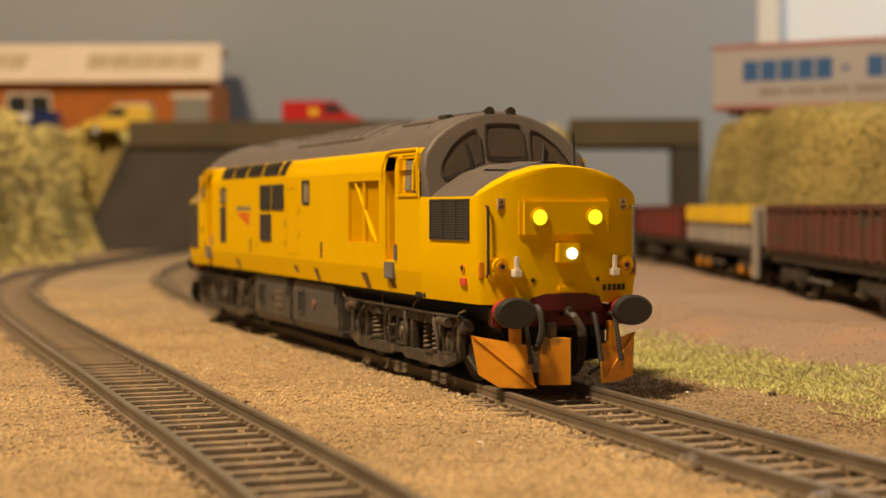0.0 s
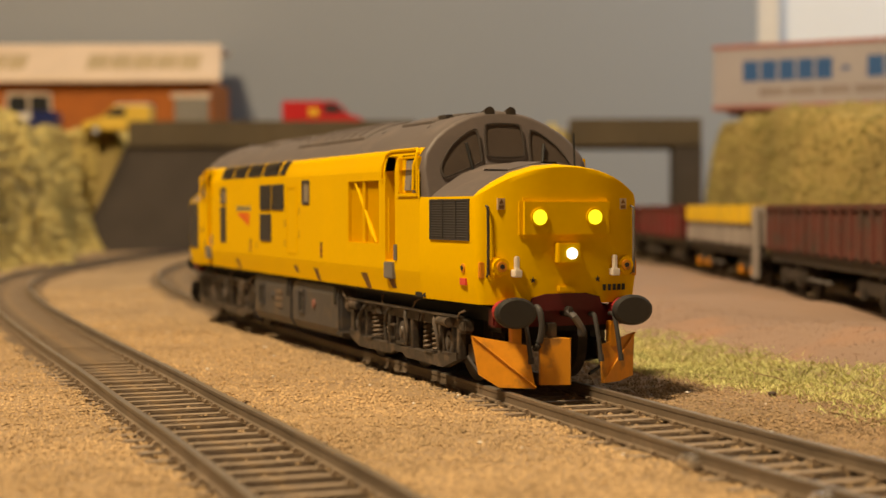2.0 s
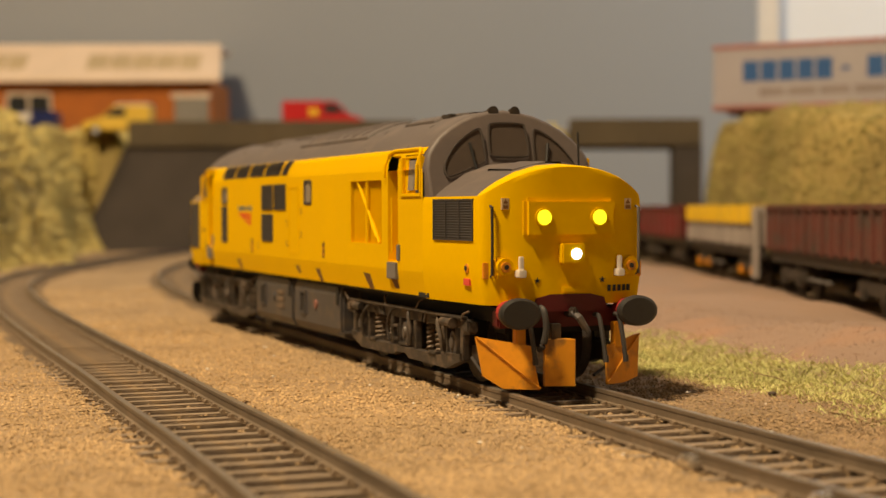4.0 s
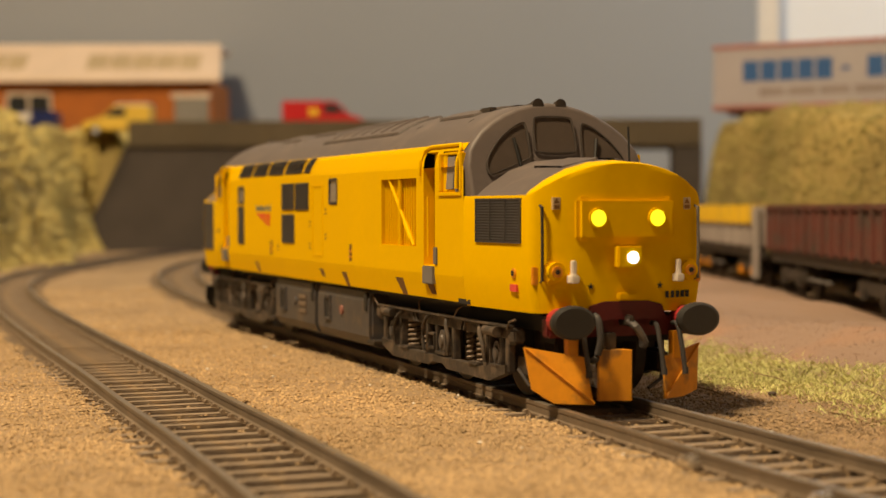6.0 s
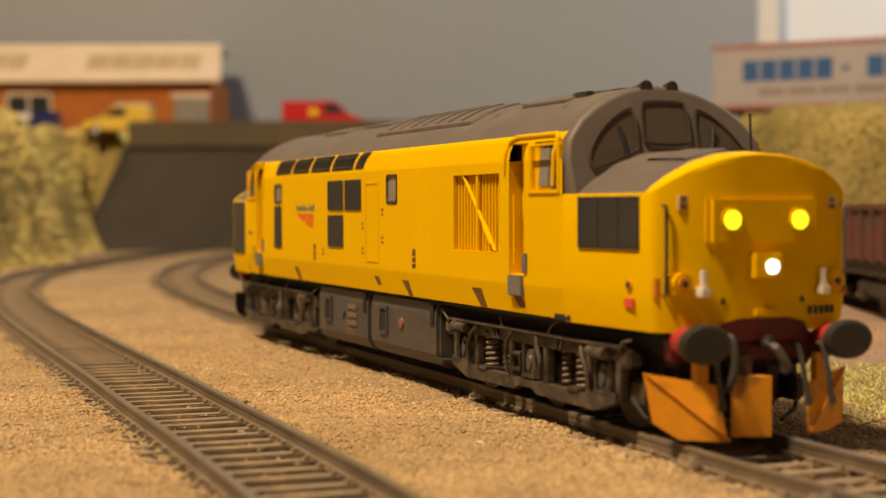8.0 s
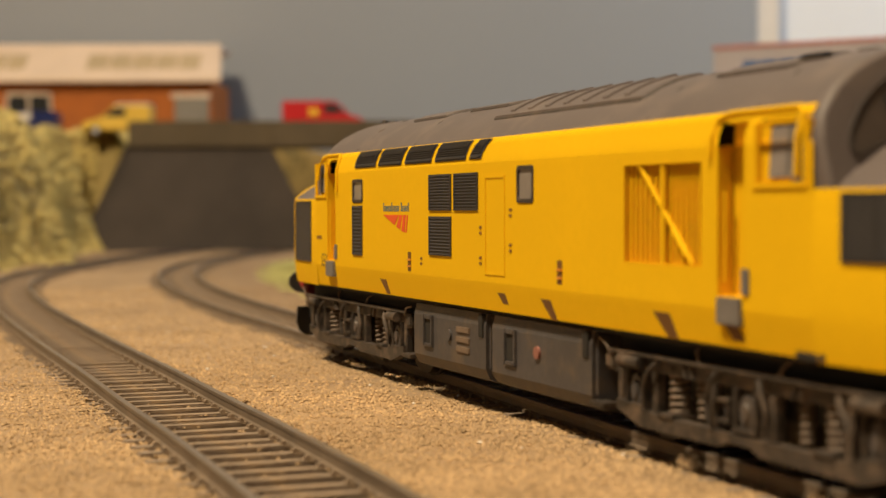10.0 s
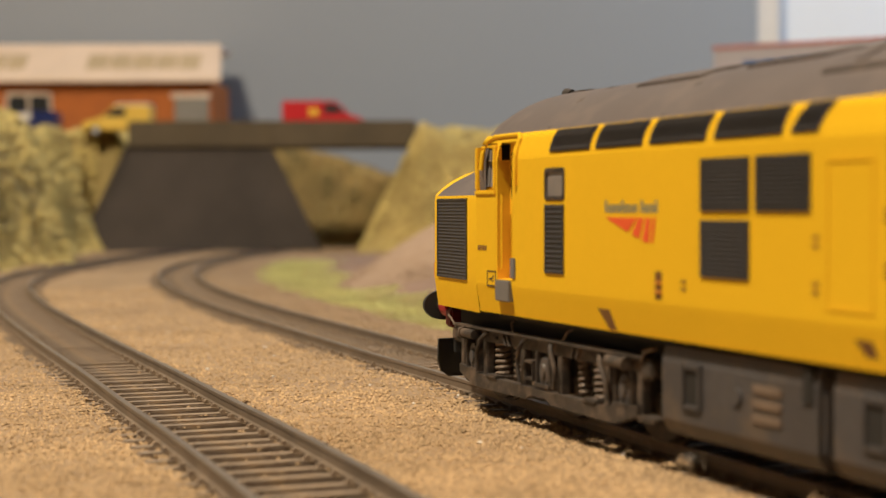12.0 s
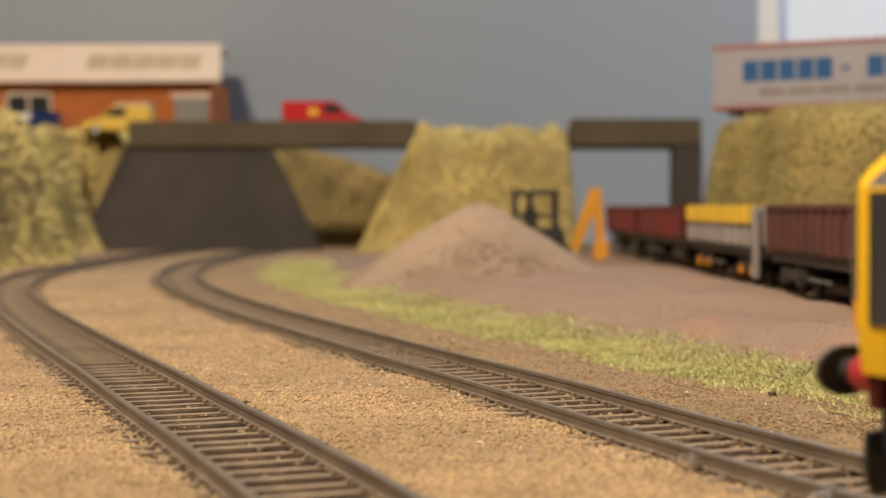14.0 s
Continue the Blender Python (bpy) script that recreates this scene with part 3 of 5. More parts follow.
# ---- bridges ----
def bridges():
    b = tagged(empty("road_bridge"), "dark brown road bridge span over the tracks", "bridge", "bridge spans")
    part("parapet", new_box(-19.2, -1.65, 95.0, 95.7, 6.15, 7.75, 0.06), CONCRETE, b)
    part("parapet", new_box(-19.2, -1.65, 99.2, 99.8, 6.15, 7.75, 0.06), CONCRETE, b)
    part("deck", new_box(-19.1, -1.7, 95.7, 99.2, 6.2, 7.0), CONCRETE, b)
    for x in (-14.8, -10.4, -6.0):
        part("parapet_rib", new_box(x - 0.12, x + 0.12, 94.93, 95.0, 6.2, 7.7, 0.02), CONCRETE, b)
    # Added dark panel with edge strips stands for the shaded opening below the deck.
    a = tagged(empty("bridge_opening_panel"), "dark panel added for the shaded opening under the bridge", "abutment")
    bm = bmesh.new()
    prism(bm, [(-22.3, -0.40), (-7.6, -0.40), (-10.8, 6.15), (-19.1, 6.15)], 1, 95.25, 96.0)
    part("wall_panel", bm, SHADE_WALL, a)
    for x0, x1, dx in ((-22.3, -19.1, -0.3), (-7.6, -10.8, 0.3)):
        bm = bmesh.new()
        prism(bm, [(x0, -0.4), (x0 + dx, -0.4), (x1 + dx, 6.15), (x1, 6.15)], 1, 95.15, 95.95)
        part("panel_edge_strip", bm, SHADE_WALL, a)
    part("panel_foot_strip", new_box(-22.3, -7.6, 95.1, 95.25, -0.4, 0.1, 0.04), SHADE_WALL, a)
    c = tagged(empty("road_bridge"), "smaller dark brown bridge span with a square pier over the siding", "bridge", "bridge spans")
    part("parapet", new_box(7.5, 15.3, 92.0, 92.7, 6.05, 7.65, 0.06), CONCRETE, c)
    part("deck", new_box(7.5, 15.3, 92.7, 103, 6.2, 7.0), CONCRETE, c)
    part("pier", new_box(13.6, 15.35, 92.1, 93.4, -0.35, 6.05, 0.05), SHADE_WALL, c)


bridges()
road = slab("road", -45, -15.2, 101.7, 121, 6.3, 6.95, CONCRETE, "dark road surface on the upper level", "road")


# ---- building ----
def building():
    h = tagged(empty("industrial_building"), "orange brick shed with a cream panelled roof", "building")
    part("wall", new_box(-46, -16.3, 110, 119, 6.9, 11.5), BRICK, h)
    bm = bmesh.new()
    prism(bm, [(109.4, 11.3), (109.4, 11.55), (113.6, 14.4), (119.6, 14.4), (119.6, 14.0), (113.8, 14.0), (109.7, 11.3)], 0, -46.5, -15.6)
    for v in bm.verts:
        if v.co.x > -16 and v.co.z > 13:
            v.co.x -= 0.55
    bmesh.ops.bevel(bm, geom=[q for q in bm.edges if min(w.co.x for w in q.verts) > -17], offset=0.12, segments=2, affect="EDGES")
    roof = part("roof", bm, CREAM, h)
    d = Vector((0, 4.2, 2.85)).normalized()
    for x0, x1 in ((-46, -29.6), (-25.4, -17.2)):
        n = max(3, int((x1 - x0) / 1.4))
        w = (x1 - x0) / n
        for k in range(n):
            bm = bmesh.new()
            pts = [(109.4 + d.y * s - 0.05 * d.z, 11.5 + d.z * s + 0.05 * d.y) for s in (1.3, 3.5)]
            prism(bm, [pts[0], pts[1], (pts[1][0] + 0.1, pts[1][1] - 0.1), (pts[0][0] + 0.1, pts[0][1] - 0.1)], 0, x0 + k * w + 0.07, x0 + (k + 1) * w - 0.07)
            part("skylight", bm, BUFF, h)
    part("gutter", new_box(-46.5, -15.6, 109.2, 109.4, 11.25, 11.5, 0.04), CREAM, h)
    door = part("door", new_box(-18.9, -16.5, 109.85, 110, 6.9, 10.2), DOOR_GREY, h)
    part("door_frame", new_box(-19.15, -16.35, 109.8, 110, 10.2, 10.55, 0.03), CREAM, door)
    for k in range(6):
        part("door_slat", new_box(-18.85, -16.55, 109.8, 109.85, 7.0 + k * 0.53, 7.45 + k * 0.53, 0.02), DOOR_GREY, door)
    w = part("window", new_box(-30.6, -27.6, 109.85, 110, 8.2, 10.4), CAR_GLASS, h)
    for x in (-30.7, -29.15, -27.6):
        part("frame", new_box(x - 0.08, x + 0.08, 109.78, 109.88, 8.1, 10.5), CREAM, w)
    part("frame", new_box(-30.7, -27.6, 109.76, 109.86, 10.4, 10.6), CREAM, w)


building()


# ---- road vehicles ----
def road_wheel(thing, x, y, r=0.32):
    bm = bmesh.new()
    cyl(bm, (x, y - 0.11, r), (x, y + 0.11, r), r, 16)
    w = part("wheel", bm, TYRE, thing)
    bm = bmesh.new()
    cyl(bm, (x, y - 0.13, r), (x, y + 0.13, r), r * 0.55, 12)
    part("rim", bm, WHITE_PLASTIC, w)


def van(name, m, paint, label, length=4.9, height=2.0, hood=1.1, top=None, category="van", panes=None):
    v = tagged(empty(name, m), label, category)
    L, W2 = length, 0.92
    side = [(-L / 2, 0.3), (-L / 2, height), (L / 2 - hood - 0.75, height), (L / 2 - hood, height * 0.58), (L / 2 - 0.15, height * 0.48), (L / 2, 0.75), (L / 2, 0.3)]
    bm = bmesh.new()
    prism(bm, side, 1, -W2, W2)
    bmesh.ops.bevel(bm, geom=list(bm.edges), offset=0.07, segments=2, affect="EDGES")
    part("body", bm, paint, v)
    if top is not None:
        part("roof_panel", new_box(-L / 2 + 0.05, L / 2 - hood - 0.8, -W2 + 0.05, W2 - 0.05, height, height + 0.12, 0.04), top, v)
    a, b = L / 2 - hood - 0.75, L / 2 - hood
    for s in (-1, 1):
        bm = bmesh.new()
        prism(bm, [(a - 0.75, height * 0.62), (a - 0.75, height * 0.92), (a - 0.05, height * 0.92), (b - 0.12, height * 0.62)], 1, s * (W2 + 0.005), s * (W2 - 0.02))
        part("side_window", bm, panes or CAR_GLASS, v)
    bm = bmesh.new()
    prism(bm, [(a + 0.06, height * 0.95), (b + 0.015, height * 0.61), (b - 0.03, height * 0.61), (a + 0.0, height * 0.95)], 1, -W2 + 0.12, W2 - 0.12)
    part("windscreen", bm, panes or CAR_GLASS, v)
    for x in (-L / 2 + 0.85, L / 2 - 0.85):
        for y in (-W2 + 0.08, W2 - 0.08):
            road_wheel(v, x, y)
    part("bumper", new_box(L / 2 - 0.05, L / 2 + 0.06, -W2 + 0.05, W2 - 0.05, 0.32, 0.55, 0.03), TYRE, v)
    return v


red = van("van", at(-7.4, 97.5, 7.0), CAR_RED, "red delivery van parked on the bridge", 5.1, 2.05, 1.0)
part("side_badge", new_box(-0.9, -0.3, -0.95, -0.9, 1.15, 1.6), WAGON_YELLOW, red)
van("pickup_van", at(-20.2, 97.2, 6.95, 180), CAR_YELLOW, "yellow van with a pale roof parked on the bank", 4.2, 1.85, 1.2, WHITE_PLASTIC)
# White panes paint in the reflection on the car's glass.
van("car", at(-25.6, 95.5, 6.9, 180), CAR_BLUE, "dark blue car with reflection painted white into its windows, parked on the bank", 4.2, 1.45, 1.2, None, "car", WHITE_PLASTIC)


# ---- trailer ----
def trailer():
    t = tagged(empty("lorry_trailer", at(13.0, 75.0, 6.64, -29.6)), "pinkish white lorry trailer with blue lettering on the hill", "trailer")
    part("body", new_box(0, 13.5, -0.0, 2.5, 0.55, 3.45, 0.05), TRAILER, t)
    part("top_rail", new_box(-0.04, 13.54, -0.05, 2.55, 3.3, 3.52, 0.04), TRAILER_RED, t)
    part("bottom_rail", new_box(-0.03, 13.53, -0.04, 2.54, 0.42, 0.66, 0.04), TRAILER_RED, t)
    # unreadable lettering as bars
    x = 1.5
    for k in range(5):
        part("letter_bar", new_box(x, x + 0.76, -0.02, 0.0, 1.74, 2.72), TRAILER_BLUE, t)
        x += 0.88
    part("letter_bar", new_box(6.2, 6.6, -0.02, 0.0, 2.1, 2.28), TRAILER_BLUE, t)
    x = 7.4
    for k in range(5):
        part("letter_bar", new_box(x, x + 0.76, -0.02, 0.0, 1.74, 2.72), TRAILER_BLUE, t)
        x += 0.88
    for x0, x1 in ((2.3, 3.5), (3.7, 5.0), (5.2, 6.6), (6.8, 8.3)):
        part("small_letter_bar", new_box(x0, x1, -0.02, 0.0, 1.05, 1.4), TRAILER_GREY, t)
    part("chassis", new_box(0.6, 13, 0.6, 1.9, 0.2, 0.5), WAGON_BROWN, t)
    for x in (9.6, 10.8, 12.0):
        for y in (0.25, 2.25):
            road_wheel(t, x, y, 0.42)
    part("landing_leg", new_box(2.2, 2.4, 0.5, 0.7, 0.0, 0.4), WAGON_BROWN, t)


trailer()


# ---- wagons ----
def wagon(y0, y1, paint, label, top_paint=None, ribs=9, posts=None):
    """An open goods wagon on the siding from y0 to y1."""
    L = y1 - y0
    w = tagged(empty("open_wagon", at(10.7, y0, 0)), label, "wagon", "goods wagons on the siding")
    for s in (-1, 1):
        side = part("side", new_box(s * 1.3 - 0.05, s * 1.3 + 0.05, 0.25, L - 0.25, 1.25, 2.46, 0.02), paint, w)
        for k in range(ribs):
            y = 0.4 + (L - 0.8) * k / (ribs - 1)
            part("rib", new_box(s * 1.38 - 0.05, s * 1.38 + 0.05, y - 0.07, y + 0.07, 1.2, 2.4, 0.015), paint, side)
        if top_paint:
            part("top_band", new_box(s * 1.38 - 0.06, s * 1.38 + 0.06, 0.25, L - 0.25, 1.92, 2.5, 0.02), top_paint, side)
            for k in range(ribs):
                y = 0.4 + (L - 0.8) * k / (ribs - 1)
                part("band_rib", new_box(s * 1.45 - 0.03, s * 1.45 + 0.03, y - 0.06, y + 0.06, 1.94, 2.48, 0.01), top_paint, side)
        else:
            part("top_band", new_box(s * 1.36 - 0.06, s * 1.36 + 0.06, 0.25, L - 0.25, 2.36, 2.5, 0.02), paint, side)
    for y in (0.25, L - 0.35):
        part("end", new_box(-1.35, 1.35, y, y + 0.1, 1.25, 2.46, 0.02), posts or paint, w)
    part("floor", new_box(-1.3, 1.3, 0.3, L - 0.3, 1.15, 1.3), FRAME_BLACK, w)
    part("load", new_box(-1.2, 1.2, 0.4, L - 0.4, 1.3, 2.1), EARTH, w)
    for s in (-1, 1):
        part("sole_bar", new_box(s * 1.15 - 0.08, s * 1.15 + 0.08, 0.1, L - 0.1, 0.9, 1.16, 0.02), FRAME_BLACK, w)
    if posts:
        part("corner_post", new_box(-1.5, -1.3, 0.1, 0.4, 0.3, 2.46, 0.03), posts, w)
    for by in (L * 0.2, L * 0.8):
        bogie = part("bogie_frame", new_box(-1.18, -1.0, by - 1.5, by + 1.5, 0.42, 0.78, 0.05), FRAME_BLACK, w)
        part("bogie_frame", new_box(1.0, 1.18, by - 1.5, by + 1.5, 0.42, 0.78, 0.05), FRAME_BLACK, w)
        part("bolster", new_box(-1.05, 1.05, by - 0.25, by + 0.25, 0.5, 0.95), FRAME_BLACK, w)
        for y in (by - 0.9, by + 0.9):
            bm = bmesh.new()
            for s in (-1, 1):
                cyl(bm, (s * 0.60, y, 0.44), (s * 0.74, y, 0.44), 0.44, 18)
            cyl(bm, (-0.95, y, 0.44), (0.95, y, 0.44), 0.08, 8)
            part("wheelset", bm, FRAME_BLACK, w)
            part("axle_box", new_box(-1.26, -1.1, y - 0.16, y + 0.16, 0.32, 0.6, 0.03), YELLOW_OLD if top_paint else FRAME_BLACK, bogie)
    for y in (0.1, L - 0.1):
        for s in (-0.86, 0.86):
            bm = bmesh.new()
            d = -0.45 if y < 1 else 0.45
            cyl(bm, (s, y, 1.0), (s, y + d, 1.0), 0.09, 10)
            cyl(bm, (s, y + d, 1.0), (s, y + d * 1.1, 1.0), 0.2, 14)
            part("buffer", bm, BUFFER_BLACK, w)
    part("brake_lever", new_box(-1.34, -1.28, L * 0.45, L * 0.62, 0.55, 0.62), STEP_GREY, w)
    return w


wagon(31.5, 45.0, WAGON_BROWN, "rust brown ribbed open wagon with grimy running gear", None, 15)
wagon(46.0, 59.3, WAGON_GREY, "grey open wagon with a yellow top band", WAGON_YELLOW, 9, WAGON_GREY)
wagon(60.3, 74.0, WAGON_RED, "dull maroon open wagon", None, 9)
wagon(75.0, 89.0, WAGON_RED, "dull maroon open wagon", None, 9)


# ---- digger ----
def digger():
    d = tagged(empty("digger", at(3.9, 66.0, -0.2)), "yellow digger with a dark cab behind the sand heap", "excavator")
    part("body", new_box(-1.9, 1.2, -1.0, 1.0, 0.7, 1.75, 0.12), GRILLE_BLACK, d)
    part("bonnet", new_box(-2.7, -1.0, -0.8, 0.8, 1.2, 2.0, 0.12), DIGGER_YELLOW, d)
    cabin = empty("cab")
    cabin.parent = d
    for x in (-0.85, -0.2, 0.85):
        for y in (-0.85, 0.85):
            part("pillar", new_box(x - 0.09, x + 0.09, y - 0.09, y + 0.09, 1.7, 3.2, 0.03), GRILLE_BLACK, cabin)
    part("roof", new_box(-1.0, 1.0, -1.0, 1.0, 3.15, 3.35, 0.05), GRILLE_BLACK, cabin)
    part("rail", new_box(-0.85, 0.9, -0.9, -0.82, 2.2, 2.35), GRILLE_BLACK, cabin)
    part("seat", new_box(-0.5, 0.1, -0.3, 0.3, 1.7, 2.6, 0.08), GRILLE_BLACK, cabin)
    for x in (-1.7, 0.8):
        for y in (-0.95, 0.95):
            bm = bmesh.new()
            cyl(bm, (x, y - 0.25, 0.62), (x, y + 0.25, 0.62), 0.66, 18)
            part("wheel", bm, TYRE, d)
    bm = bmesh.new()
    prism(bm, [(1.45, 0.9), (1.85, 0.8), (2.75, 3.1), (2.75, 3.45), (2.35, 3.45)], 1, -0.2, 0.2)
    part("boom", bm, DIGGER_YELLOW, d)
    bm = bmesh.new()
    prism(bm, [(2.35, 3.4), (2.8, 3.4), (2.95, 0.95), (2.65, 0.95)], 1, -0.16, 0.16)
    arm = part("dipper_arm", bm, DIGGER_YELLOW, d)
    bm = bmesh.new()
    prism(bm, [(2.55, 1.1), (3.05, 1.1), (3.1, 0.6), (2.7, 0.35), (2.45, 0.6)], 1, -0.4, 0.4)
    part("bucket", bm, DIGGER_YELLOW, d)


digger()

# ---- locomotive (x forward, y to its left, z up from the rail head) ----
LOCO = tagged(empty("diesel_locomotive"), "yellow model diesel locomotive with grey roof and lit front lamps", "locomotive")
SECTION = [(1.34, 3.0), (1.325, 3.11), (1.28, 3.22), (1.205, 3.32), (1.08, 3.46), (0.92, 3.585), (0.72, 3.70), (0.50, 3.79), (0.26, 3.85), (0.0, 3.875)]
DOORS = [(5.56, 6.0), (-6.40, -5.97), (6.2, 6.92), (-7.0, -6.5)]


def flip(s, pts):
    return [(p[0], s * p[1], *p[2:]) for p in pts]


def side_wall(s):
    """One body side: a plate with real openings, the leaning skirt below and the curved cantrail above."""
    holes = [(3.76, 5.27, 1.88, 2.88), (5.56, 6.0, 1.64, 3.0), (1.12, 1.56, 2.515, 2.925), (-5.07, -4.60, 2.54, 2.87), (-6.40, -5.97, 1.60, 3.0), (6.2, 6.92, 2.64, 3.0), (-7.0, -6.5, 2.64, 3.0)]
    xs = sorted({-7.04, 7.04, *(h[0] for h in holes), *(h[1] for h in holes)})
    zs = sorted({1.53, 3.0, *(h[2] for h in holes), *(h[3] for h in holes)})
    bm = bmesh.new()
    for x0, x1 in zip(xs, xs[1:]):
        for z0, z1 in zip(zs, zs[1:]):
            cx, cz = (x0 + x1) / 2, (z0 + z1) / 2
            if not any(h[0] < cx < h[1] and h[2] < cz < h[3] for h in holes):
                for y in (1.34, 1.29):
                    bm.faces.new([bm.verts.new((x, s * y, z)) for x, z in ((x0, z0), (x1, z0), (x1, z1), (x0, z1))])
    for x0, x1, z0, z1 in holes:
        deep = 1.16 if z0 < 1.7 else 1.26
        loft(bm, [[(x0, s * y, z0), (x1, s * y, z0), (x1, s * y, z1), (x0, s * y, z1)] for y in (1.34, deep)], close=True)
    bmesh.ops.remove_doubles(bm, verts=bm.verts, dist=0.0005)
    wall = part("body_side", bm, YELLOW, LOCO)
    bm = bmesh.new()
    loft(bm, [[(x, s * y, z) for y, z in ((1.34, 1.53), (1.337, 1.50), (1.285, 1.175), (1.16, 1.175))] for x in (-7.04, -3.0, 3.0, 7.04)])
    part("skirt", bm, YELLOW, LOCO)
    bm = bmesh.new()
    cuts = sorted({-6.93, 6.93, *(q for d in DOORS for q in d)})
    for a, b in zip(cuts, cuts[1:]):
        low = any(d[0] <= a and b <= d[1] for d in DOORS)
        loft(bm, [[(x, s * y, z) for y, z in SECTION[2 if low else 0:4]] for x in (a, b)])
        if low:
            loft(bm, [[(x, s * y, z) for y, z in ((1.28, 3.22), (1.15, 3.20))] for x in (a, b)])
    bmesh.ops.remove_doubles(bm, verts=bm.verts, dist=0.0005)
    part("cantrail", bm, YELLOW, LOCO, smooth=True)
    for x0, x1 in ((5.45, 6.84), (-6.84, -5.85)):
        bm = bmesh.new()
        tube(bm, [(x0, s * 1.36, 2.9), (x0 + 0.01, s * 1.345, 3.1), (x0 + 0.06, s * 1.29, 3.25), (x0 + 0.2, s * 1.25, 3.30), (x1 - 0.1, s * 1.25, 3.30), (x1, s * 1.29, 3.24), (x1, s * 1.35, 3.05), (x1, s * 1.36, 2.7)], 0.028, 8)
        part("cab_rain_strip", bm, YELLOW, LOCO)
    return wall


def louvres(x0, x1, z0, z1, s, n, mat, y=1.345, proud=0.02, name="grille", frame=True, lean=None):
    """A panel of slats standing a little proud of the side."""
    def bend(bm):
        for v in bm.verts if lean else ():
            v.co.y += s * (lean(abs(v.co.x)) - y)
        return bm

    g = part(name, bend(new_box(x0, x1, *sorted((s * (y - 0.03), s * (y + 0.004))), z0, z1)), mat, LOCO)
    bm = bmesh.new()
    h = (z1 - z0) / n
    for k in range(n):
        z = z0 + (k + 0.5) * h
        prism(bm, [(s * (y + 0.002), z - 0.3 * h), (s * (y + proud), z - 0.12 * h), (s * (y + 0.002), z + 0.3 * h)], 0, x0 + 0.03, x1 - 0.03)
    part("louvre", bend(bm), mat, g)
    if frame:
        bm = bmesh.new()
        for q in ((x0, x1, z0, z0 + 0.025), (x0, x1, z1 - 0.025, z1), (x0, x0 + 0.025, z0 + 0.025, z1 - 0.025), (x1 - 0.025, x1, z0 + 0.025, z1 - 0.025)):
            box(bm, q[0], q[1], *sorted((s * (y - 0.01), s * (y + 0.014))), q[2], q[3])
        part("grille_frame", bend(bm), mat, g)
    return g


def cant_z(y):
    return np.interp(y, [1.205, 1.28, 1.325, 1.34], [3.32, 3.22, 3.11, 3.0])


def cant_grille(x0, x1, s, skew=0.0):
    """A dark grille bent to the cantrail, with fine slats."""
    ys = [1.333, 1.325, 1.30, 1.275, 1.24, 1.215]
    bm = bmesh.new()
    loft(bm, [[(x + skew * k / 5 + (0.0), s * (y + 0.012), cant_z(y) + 0.006) for k, y in enumerate(ys)] for x in (x0, x1)])
    for k in range(9):
        y = 1.33 - 0.012 * k
        z = cant_z(y) + 0.006
        box(bm, x0 + 0.03 + skew * k / 9, x1 - 0.03 + skew * k / 9, *sorted((s * (y + 0.010), s * (y + 0.026))), z, z + 0.012)
    part("cantrail_grille", bm, GRILLE_BLACK, LOCO)


def pane(x0, x1, z0, z1, s, y, mat, frame_mat):
    p = part("window", new_box(x0, x1, *sorted((s * y, s * (y - 0.02))), z0, z1), mat, LOCO)
    bm = bmesh.new()

    def loop(grow, depth):
        a, b, c, d, r = x0 - grow, x1 + grow, z0 - grow, z1 + grow, 0.05
        corners = ((b - r, d - r, 0), (a + r, d - r, 1), (a + r, c + r, 2), (b - r, c + r, 3))
        return [(cx + r * math.cos((q + k / 4) * math.pi / 2), s * depth, cz + r * math.sin((q + k / 4) * math.pi / 2)) for cx, cz, q in corners for k in range(5)]

    loft(bm, [loop(0.035, y - 0.01), loop(0.035, 1.350), loop(0.028, 1.354), loop(-0.012, 1.352), loop(-0.014, y - 0.004)], close=True)
    part("window_frame", bm, frame_mat, p)
    return p


def equipment_window(s):
    """The framed opening with upright slats, a post and a slanting brace."""
    x0, x1, z0, z1 = 3.76, 5.27, 1.88, 2.88
    back = part("grille_back", new_box(x0, x1, *sorted((s * 1.255, s * 1.235)), z0, z1), YELLOW_OLD, LOCO)
    n = 15
    for k in range(n):
        x = x0 + 0.05 + (x1 - x0 - 0.1) * k / (n - 1)
        part("upright_slat", new_box(x - 0.022, x + 0.022, *sorted((s * 1.255, s * 1.285)), z0, z1, 0.005), YELLOW, back)
    part("post", new_box(4.48, 4.56, *sorted((s * 1.28, s * 1.33)), z0, z1, 0.01), YELLOW, back)
    bm = bmesh.new()
    cyl(bm, (4.05, s * 1.31, z1 - 0.02), (5.08, s * 1.31, z0 + 0.02), 0.025, 8)
    cyl(bm, (4.72, s * 1.31, 2.23), (4.98, s * 1.31, 1.98), 0.038, 8)
    part("brace", bm, YELLOW, back)
    for z in (z0, z1):
        part("frame_rail", new_box(x0 - 0.04, x1 + 0.04, *sorted((s * 1.30, s * 1.342)), z - 0.012, z + 0.012, 0.004), YELLOW, back)


